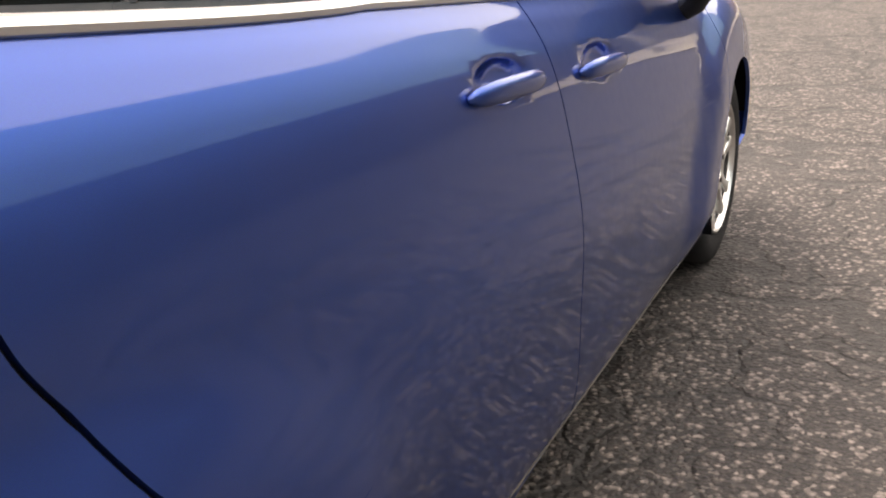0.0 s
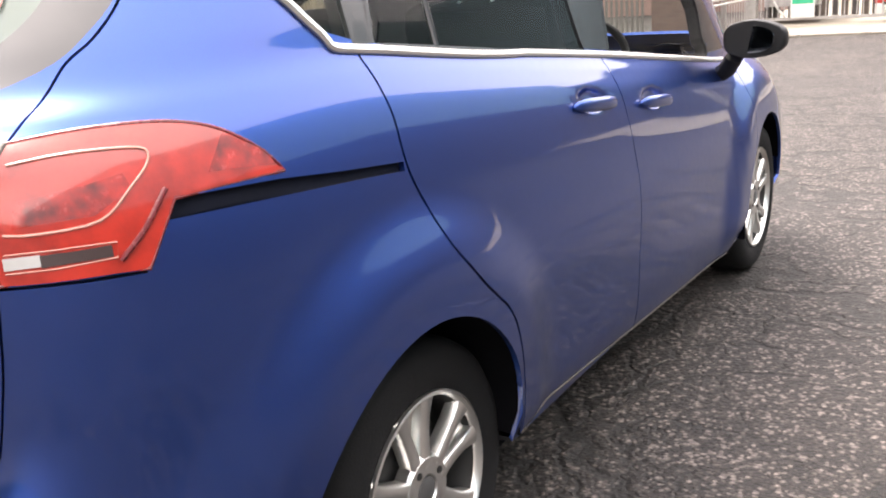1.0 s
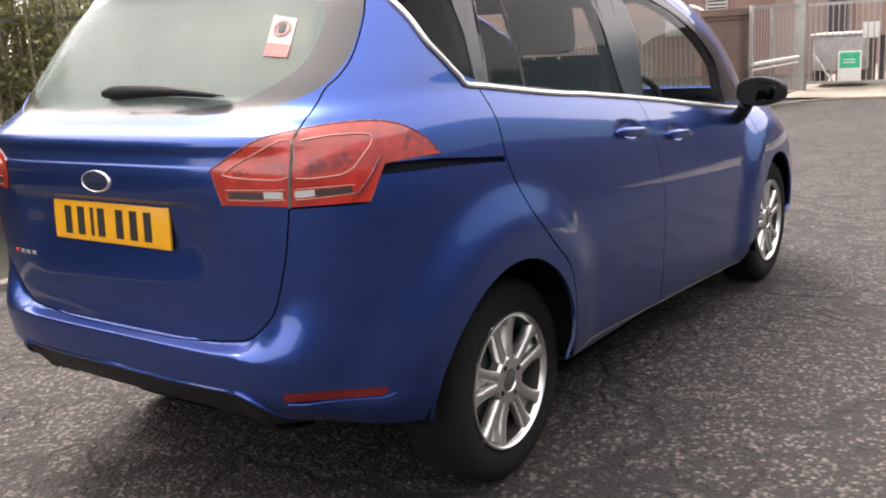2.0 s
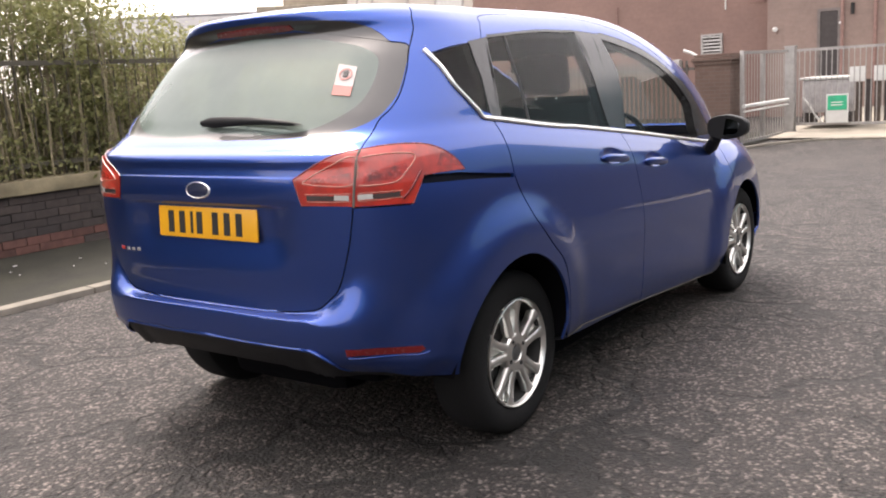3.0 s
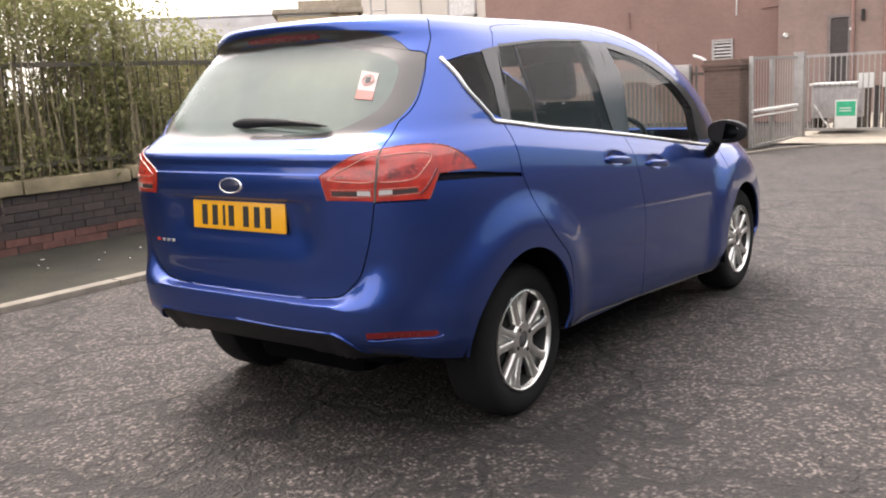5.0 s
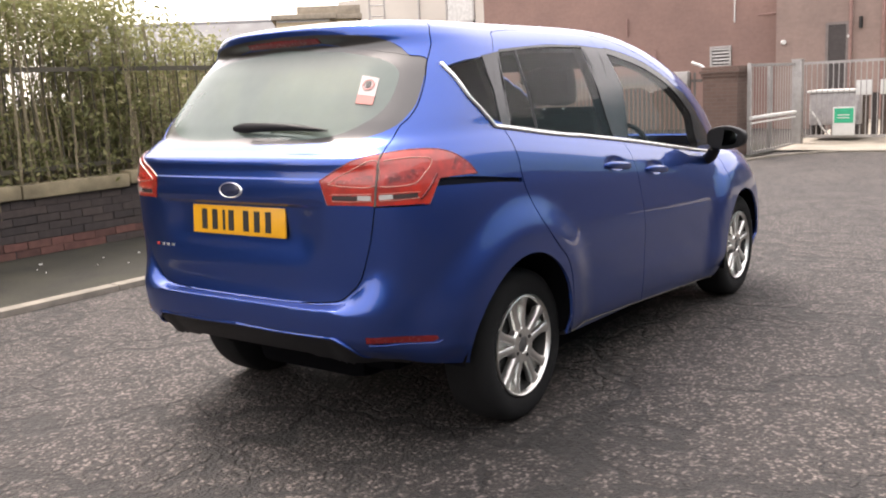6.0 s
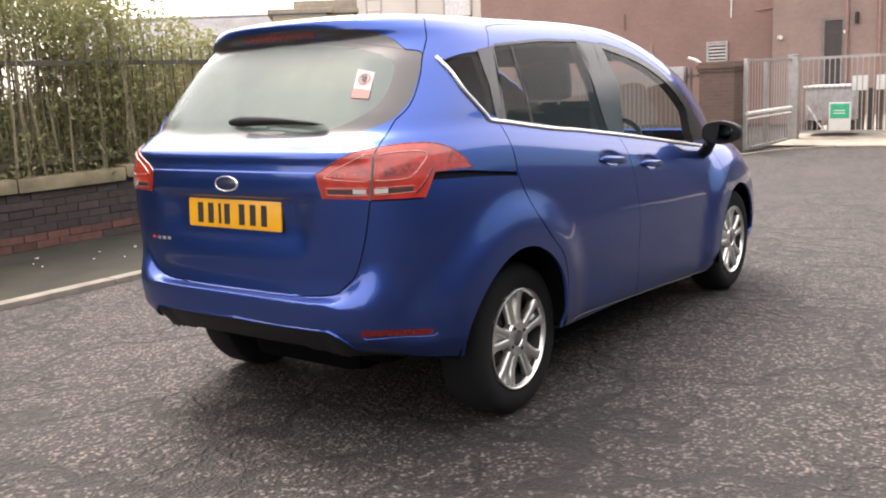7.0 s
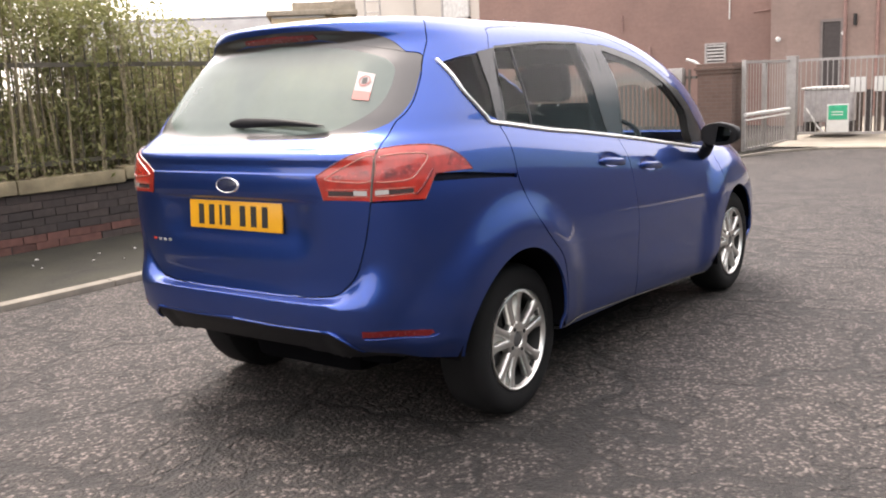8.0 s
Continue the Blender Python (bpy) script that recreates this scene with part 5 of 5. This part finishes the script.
# top leaves are olive, and paled further to give the bright haze there
leaves("hedge_top_leaves", LEAF_PALE, 62000, lambda y, z: max(0.0, min(1.0, 0.14 + 0.75 * (z - 1.30) + 0.9 * noise.noise((y * 1.6, z * 1.6, 4.4)))), 0.05, "olive and yellowish leaves at the hedge top, paled for bright haze", WALL_X - 1.15, WALL_X - 0.12)
bm = bmesh.new()
box(bm, (WALL_X - 1.75, -14, -0.2), (WALL_X - 1.65, WALL_END + 1.5, 1.35))
back = tagged(part("back_fence", bm, paint_like("weathered brown boards", (0.16, 0.135, 0.095), 0.9, vary=0.4, scale=3.0), smooth=False), "weathered brown board fence behind the hedge", "fence", kind="structure")

# the works building beyond the gate
works = thing("brick_building", "large salmon brick works building with few openings", "building")
bm = bmesh.new()
box(bm, (-16.7, 27.0, -1), (-5.78, 42.0, 6.2))
part("wall", bm, FAR_BRICK, works, smooth=False)
bm = bmesh.new()
box(bm, (-5.775, 26.4, -1), (4.0, 42.0, 6.2))
part("wall", bm, PALE_BRICK, works, smooth=False)
vent = new("louvre_vent")
vent.parent = works
tagged(vent, "white slatted wall vent")
bm = bmesh.new()
for lo, hi in (((-8.02, 26.93, 1.66), (-7.95, 27.0, 2.30)), ((-7.40, 26.93, 1.66), (-7.33, 27.0, 2.30)), ((-7.95, 26.93, 2.24), (-7.40, 27.0, 2.30)), ((-7.95, 26.93, 1.66), (-7.40, 27.0, 1.71))):
    box(bm, lo, hi)
part("vent_frame", bm, STEEL, vent, smooth=False)
bm = bmesh.new()
box(bm, (-7.95, 26.985, 1.71), (-7.40, 26.995, 2.24))
part("vent_back", bm, DOOR_DARK, vent, smooth=False)
for k in range(5):
    bm = bmesh.new()
    box(bm, (-7.95, -0.03, -0.028), (-7.40, 0.0, 0.028), pose(0, 26.97, 1.77 + 0.105 * k, -25, 0, 0))
    part("slat", bm, STEEL, vent, smooth=False)
door = new("works_door")
door.parent = works
tagged(door, "dark narrow door in the brick wall")
bm = bmesh.new()
box(bm, (-4.26, 26.36, 0.0), (-3.78, 26.398, 2.66))
part("door_leaf", bm, DOOR_DARK, door, smooth=False)
bm = bmesh.new()
for lo, hi in (((-4.34, 26.33, 0.0), (-4.262, 26.398, 2.74)), ((-3.778, 26.33, 0.0), (-3.70, 26.398, 2.74)), ((-4.262, 26.33, 2.662), (-3.778, 26.398, 2.74))):
    box(bm, lo, hi)
part("door_frame", bm, paint_like("grey door frame", (0.156, 0.133, 0.125), 0.6), door, smooth=False)
PIPE = paint_like("pinkish painted pipe", (0.234, 0.140, 0.121), 0.6)
for name, a, b, r, m_ in (("conduit", (-7.23, 26.95, 3.0), (-7.20, 26.95, 6.0), 0.025, WHITE), ("conduit", (-10.89, 26.95, 2.85), (-10.89, 26.95, 3.4), 0.03, PIPE), ("cable", (-6.48, 26.95, 3.16), (-5.80, 26.95, 3.20), 0.02, PIPE), ("downpipe", (-3.66, 26.33, 0.0), (-3.66, 26.33, 6.0), 0.05, PIPE), ("downpipe", (-2.79, 26.33, 0.0), (-2.79, 26.33, 6.0), 0.05, PIPE), ("fixture", (-3.39, 26.34, 2.52), (-3.39, 26.34, 2.84), 0.05, ALLOY_DARK), ("fixture", (-3.72, 26.34, 2.28), (-3.66, 26.34, 2.36), 0.05, WHITE), ("wall_lamp", (-5.56, 26.34, 2.26), (-5.50, 26.28, 2.26), 0.07, WHITE), ("finial", (-9.88, 26.9, 1.75), (-9.88, 26.9, 2.35), 0.10, PIPE)):
    bm = bmesh.new()
    bar(bm, a, b, r, 10, 0.02 if name == "finial" else None)
    part(name, bm, m_, works)
bm = bmesh.new()
box(bm, (-0.55, 26.30, 3.0), (1.6, 26.398, 3.12))
box(bm, (-0.55, 26.30, 1.9), (-0.43, 26.398, 3.0))
part("window_frame", bm, WHITE, works, smooth=False)

# pale clad building with a window, and a ladder frame
hall = thing("clad_building", "pale grey clad building with flush panels", "building")
bm = bmesh.new()
box(bm, (-29.5, 33.0, -1), (-17.2, 45.0, 6.0))
part("wall", bm, RENDER_PALE, hall, smooth=False)
for x0, x1, z0, z1 in ((-24.36, -24.28, 0, 5.9), (-22.75, -22.65, 4.3, 5.9), (-21.25, -21.15, 4.3, 5.9), (-22.75, -21.15, 4.3, 4.42)):
    bm = bmesh.new()
    box(bm, (x0, 32.93, z0), (x1, 32.997, z1))
    part("panel_joint", bm, STEEL, hall, smooth=False)
bm = bmesh.new()
box(bm, (-22.65, 32.96, 4.42), (-21.25, 32.997, 5.9))
part("window_pane", bm, paint_like("pale window", (0.546, 0.546, 0.530), 0.15), hall, smooth=False)
ladder = thing("ladder_frame", "thin grey steel ladder frame on a roof", "ladder")
for x, y in ((-18.0, 21.95), (-17.62, 22.28)):
    bm = bmesh.new()
    bar(bm, (x, y, -0.4), (x, y, 6.5), 0.035, 8)
    part("ladder_rail", bm, STEEL, ladder)
for k in range(9):
    bm = bmesh.new()
    z = 3.2 + 0.36 * k
    bar(bm, (-18.0, 21.95, z), (-17.62, 22.28, z), 0.022, 6)
    part("rung", bm, STEEL, ladder)
bm = bmesh.new()
bar(bm, (-18.6, 21.4, 3.78), (-17.62, 22.28, 3.78), 0.025, 6)
part("ladder_stay", bm, STEEL, ladder)

# cream house and grey tiled roof
lodge = thing("cream_house", "small cream rendered house under a flat overhanging slab roof", "house", pose(-15.15, 16.4, 0, 0, 0, 43.7))
bm = bmesh.new()
box(bm, (-1.12, 0.0, -1), (0.34, 4.0, 3.42))
box(bm, (0.34, 0.35, -1), (1.10, 4.0, 3.42))
part("wall", bm, CREAM, lodge, smooth=False)
bm = bmesh.new()
box(bm, (-1.25, -0.15, 3.42), (0.50, 4.2, 3.56), None, 0.02)
box(bm, (0.502, 0.2, 3.42), (1.24, 4.2, 3.555), None, 0.02)
box(bm, (-0.55, 0.3, 3.562), (1.20, 4.1, 3.80), None, 0.02)
part("roof_slab", bm, paint_like("weathered roof slab", (0.281, 0.242, 0.187), 0.85, vary=0.2), lodge)
bm = bmesh.new()
box(bm, (-1.10, -0.02, 3.36), (0.32, -0.002, 3.418))
part("fascia", bm, WHITE, lodge, smooth=False)
bm = bmesh.new()
box(bm, (0.42, 0.32, 2.9), (0.52, 0.348, 3.35))
part("downpipe", bm, paint_like("brown pipe", (0.172, 0.133, 0.094), 0.7), lodge, smooth=False)
barn = thing("tiled_house", "low house with a grey tiled pitched roof", "house", pose(-18.2, 16.2, 0, 0, 0, 44))
bm = bmesh.new()
box(bm, (-4.5, 0.3, -1), (2.2, 5.0, 2.4))
part("wall", bm, CREAM, barn, smooth=False)
for k in range(9):
    bm = bmesh.new()
    box(bm, (-4.8, -0.02, 0.0), (2.4, 0.34, 0.035), pose(0, 0.0 + 0.26 * k, 2.25 + 0.17 * k, 33, 0, 0))
    part("tile_course", bm, SLATE, barn, smooth=False)
bm = bmesh.new()
box(bm, (-4.8, 2.2, 3.6), (2.4, 2.5, 3.78), None, 0.03)
part("ridge", bm, SLATE, barn)

# gate, posts and fences at the works
GATE_Y = 19.5


def post(x, y, z0, z1, w, label):
    bm = bmesh.new()
    box(bm, (x - w / 2, y - w / 2, z0), (x + w / 2, y + w / 2, z1), None, 0.015)
    box(bm, (x - w / 2 - 0.015, y - w / 2 - 0.015, z1), (x + w / 2 + 0.015, y + w / 2 + 0.015, z1 + 0.03), None, 0.008)
    return tagged(part("gate_post", bm, STEEL), label, "post", "gate posts")


post(-3.24, GATE_Y, -0.34, 1.62, 0.22, "grey steel box gate post on concrete")
post(5.2, GATE_Y, -0.34, 1.62, 0.22, "grey steel box gate post on concrete")


def barred(name, a, b, z0, z1, step_, label, category, mat_, rails=(0.0, 1.0), flat=0.022):
    """A run of upright bars between two rails."""
    run = thing(name, label, category)
    a, b = Vector(a), Vector(b)
    d = b - a
    ang = math.degrees(math.atan2(d.y, d.x))
    m = pose(a.x, a.y, 0, 0, 0, ang)
    for f in rails:
        bm = bmesh.new()
        z = z0 + (z1 - z0) * f
        box(bm, (0, -0.025, z - 0.03), (d.length, 0.025, z + 0.03), m)
        part("rail", bm, mat_, run, smooth=False)
    me = bpy.data.meshes.new("upright")
    bm = bmesh.new()
    box(bm, (-flat / 2, -0.045, z0), (flat / 2, -0.027, z1))
    bm.to_mesh(me)
    bm.free()
    me.materials.append(mat_)
    for k in range(int(d.length / step_)):
        ob = new("upright", me)
        ob.parent = run
        ob.matrix_basis = m @ Matrix.Translation(((k + 0.5) * step_, 0, 0))
    return run


barred("sliding_gate", (-3.10, GATE_Y), (5.08, GATE_Y), -0.10, 1.54, 0.115, "galvanised steel barred sliding gate, closed", "gate", STEEL, (0.0, 1.0), 0.018)
barred("palisade_fence", (-14.0, 16.9), (-4.36, 16.5), -0.25, 1.45, 0.105, "grey steel palisade fence on the verge", "fence", DULL_STEEL, (0.12, 0.9), 0.05)
mesh_fence = barred("mesh_fence", (-3.44, 16.75), (-3.30, GATE_Y - 0.12), -0.30, 1.54, 0.16, "grey steel mesh fence panel beside the gate", "fence", STEEL, (0.02, 1.0), 0.004)
for y in (16.72, 18.1):
    bm = bmesh.new()
    box(bm, (-3.48, y - 0.04, -0.36), (-3.40, y + 0.04, 1.58), None, 0.008)
    part("fence_post", bm, STEEL, mesh_fence)
bm = bmesh.new()
bar(bm, (-3.37, 16.6, 0.47), (-3.24, GATE_Y - 0.2, 0.47), 0.040, 10)
bar(bm, (-3.37, 16.6, 0.36), (-3.24, GATE_Y - 0.2, 0.36), 0.022, 8)
part("guard_rail", bm, WHITE, mesh_fence, "white guard rail")
pier = thing("brick_pier", "brown brick gate pier with stepped cap", "pier")
bm = bmesh.new()
box(bm, (-4.30, 16.38, -0.4), (-3.58, 17.1, 1.34))
part("shaft", bm, PIER_BRICK, pier, smooth=False)
for k, (w, z) in enumerate(((0.03, 1.34), (0.06, 1.41), (0.02, 1.48))):
    bm = bmesh.new()
    box(bm, (-4.30 - w, 16.38 - w, z), (-3.58 + w, 17.1 + w, z + 0.068), None, 0.008)
    part("cap_course", bm, PIER_BRICK, pier)
bm = bmesh.new()
box(bm, (-5.02, 16.30, 1.10), (-4.60, 16.44, 1.48), None, 0.01)
tagged(part("cabinet_box", bm, STEEL), "small white cabinet box on the fence", "cabinet")
bm = bmesh.new()
sweep(bm, [(-4.62, 16.6, 1.66), (-4.45, 16.6, 1.60), (-4.30, 16.6, 1.50)], 0.03, 8)
tagged(part("pipe_stub", bm, WHITE), "pale bent pipe stub above the pier", "pipe")

# signs, wrapped pallet and barrier at the gate
sign = thing("safety_sign", "white sign board with a green panel at the gate", "sign")
bm = bmesh.new()
box(bm, (-2.44, GATE_Y - 0.115, -0.08), (-1.98, GATE_Y - 0.095, 0.55), None, 0.006)
part("board", bm, WHITE, sign)
bm = bmesh.new()
box(bm, (-2.41, GATE_Y - 0.122, 0.20), (-2.01, GATE_Y - 0.1155, 0.52))
part("green_panel", bm, GREEN_SIGN, sign, "green printed panel", smooth=False)
for z in (0.30, 0.36):
    bm = bmesh.new()
    box(bm, (-2.34, GATE_Y - 0.126, z), (-2.10, GATE_Y - 0.1225, z + 0.022))
    part("print_bar", bm, WHITE, sign, smooth=False)
for x0, x1, m_, lab in ((-1.99, -1.66, WHITE, "white notice board on the gate"), (-1.50, -1.15, WHITE, "white notice board on the gate"), (-1.08, -0.76, paint_like("blue sign panel", (0.047, 0.125, 0.390), 0.5), "blue notice board on the gate")):
    n = thing("notice", lab, "sign", group="notices on the gate")
    bm = bmesh.new()
    box(bm, (x0, GATE_Y - 0.028, 0.80), (x1, GATE_Y - 0.010, 1.12), None, 0.005)
    part("board", bm, m_, n)
pallet = thing("wrapped_pallet", "pallet load in grey plastic wrap behind the gate", "pallet")
bm = bmesh.new()
box(bm, (-3.12, 20.0, 0.12), (-2.02, 21.0, 0.86), None, 0.06)
part("load", bm, WRAP, pallet)
bm = bmesh.new()
box(bm, (-3.16, 19.96, 0.862), (-1.98, 21.04, 0.92), None, 0.02)
part("cover", bm, WHITE, pallet, "pale plastic cover")
for x in (-3.1, -2.62, -2.14):
    bm = bmesh.new()
    box(bm, (x, 20.0, -0.16), (x + 0.1, 21.0, 0.12))
    part("block", bm, DOOR_DARK, pallet, smooth=False)
bm = bmesh.new()
sweep(bm, curve_through([(-3.05, 19.85, 0.48), (-2.9, 19.8, 0.30), (-2.75, 19.8, 0.05), (-2.6, 19.8, -0.10)], 5), 0.022, 8)
tagged(part("hose", bm, WHITE), "pale bent hose by the pallet", "hose")
barrier = thing("road_barrier", "red and white plastic road barrier behind the gate", "barrier")
for k, m_ in enumerate((PRINT_RED, WHITE)):
    bm = bmesh.new()
    box(bm, (-0.95 + 0.0 * k, 19.95, -0.12 + 0.22 * (1 - k)), (-0.15, 20.15, 0.10 + 0.22 * (1 - k)), None, 0.03)
    part("barrier_block", bm, m_, barrier)
STORED = (paint_like("dull brown boards", (0.075, 0.058, 0.048), 0.8, vary=0.3), DOOR_DARK)
for k in range(7):
    bm = bmesh.new()
    x = -1.95 + 0.19 * k
    box(bm, (x, 19.95 + 0.05 * (k % 2), -0.1), (x + 0.13, 20.0 + 0.05 * (k % 2), 0.78 + 0.05 * (k % 3)))
    tagged(part("board", bm, STORED[k % 2], smooth=False), "dark upright board stored behind the gate", "board", "boards stored behind the gate")

# plain unseen walls closing the place behind and beside the walk, for reflections too
# grey wall added out of view so that the doors reflect grey
bm = bmesh.new()
box(bm, (4.0, 26.5, -1), (24.0, 42.0, 5.6))
tagged(part("wall_north", bm, wall_bricks("grey street brickwork", (0.078, 0.078, 0.082), (0.101, 0.101, 0.105), (0.109, 0.109, 0.109), 0.225, 0.075), smooth=False), "plain unseen grey brick wall added for the doors' reflections", "wall", kind="structure")
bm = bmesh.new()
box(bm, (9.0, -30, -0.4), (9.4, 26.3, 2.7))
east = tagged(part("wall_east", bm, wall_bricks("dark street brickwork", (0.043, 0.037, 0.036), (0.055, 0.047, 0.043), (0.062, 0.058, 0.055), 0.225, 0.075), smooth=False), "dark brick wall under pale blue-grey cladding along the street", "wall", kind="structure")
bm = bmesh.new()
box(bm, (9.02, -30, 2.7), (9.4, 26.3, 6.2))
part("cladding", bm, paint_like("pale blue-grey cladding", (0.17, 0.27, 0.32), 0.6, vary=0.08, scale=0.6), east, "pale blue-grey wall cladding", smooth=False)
bm = bmesh.new()
box(bm, (-14, -22.4, -0.4), (9.0, -22.0, 3.0))
tagged(part("wall_south", bm, PIER_BRICK, smooth=False), "plain brick wall closing the street", "wall", kind="structure")

# single bricks of the near stretch of the wall
courses = 7
brick = bpy.data.meshes.new("brick")
bm = bmesh.new()
box(bm, (-0.10, 0.0, 0.0), (0.0, 0.218, 0.068), None, 0.003)
bm.to_mesh(brick)
bm.free()
brick.materials.append(DARK_BRICK)
red = brick.copy()
red.materials.clear()
red.materials.append(RED_BRICK)
for c in range(courses):
    for k in range(38):
        y = -0.6 + 0.225 * k + (0.1125 if c % 2 else 0)
        low = c in (0, 1) and noise.noise((y * 0.8, c * 0.7, 9.0)) > -0.12 - 0.25 * (c == 1) and y > 0.9
        ob = new("brick", red if low else brick)
        ob.parent = wall
        ob.rotation_euler = (random.gauss(0, 0.006), 0, random.gauss(0, 0.012))
        ob.location = (WALL_X + random.uniform(-0.006, 0.004), y + random.uniform(-0.006, 0.006), random.uniform(-0.003, 0.003) + 0.034 + 0.0745 * c + lie(0, y) * 0.6)
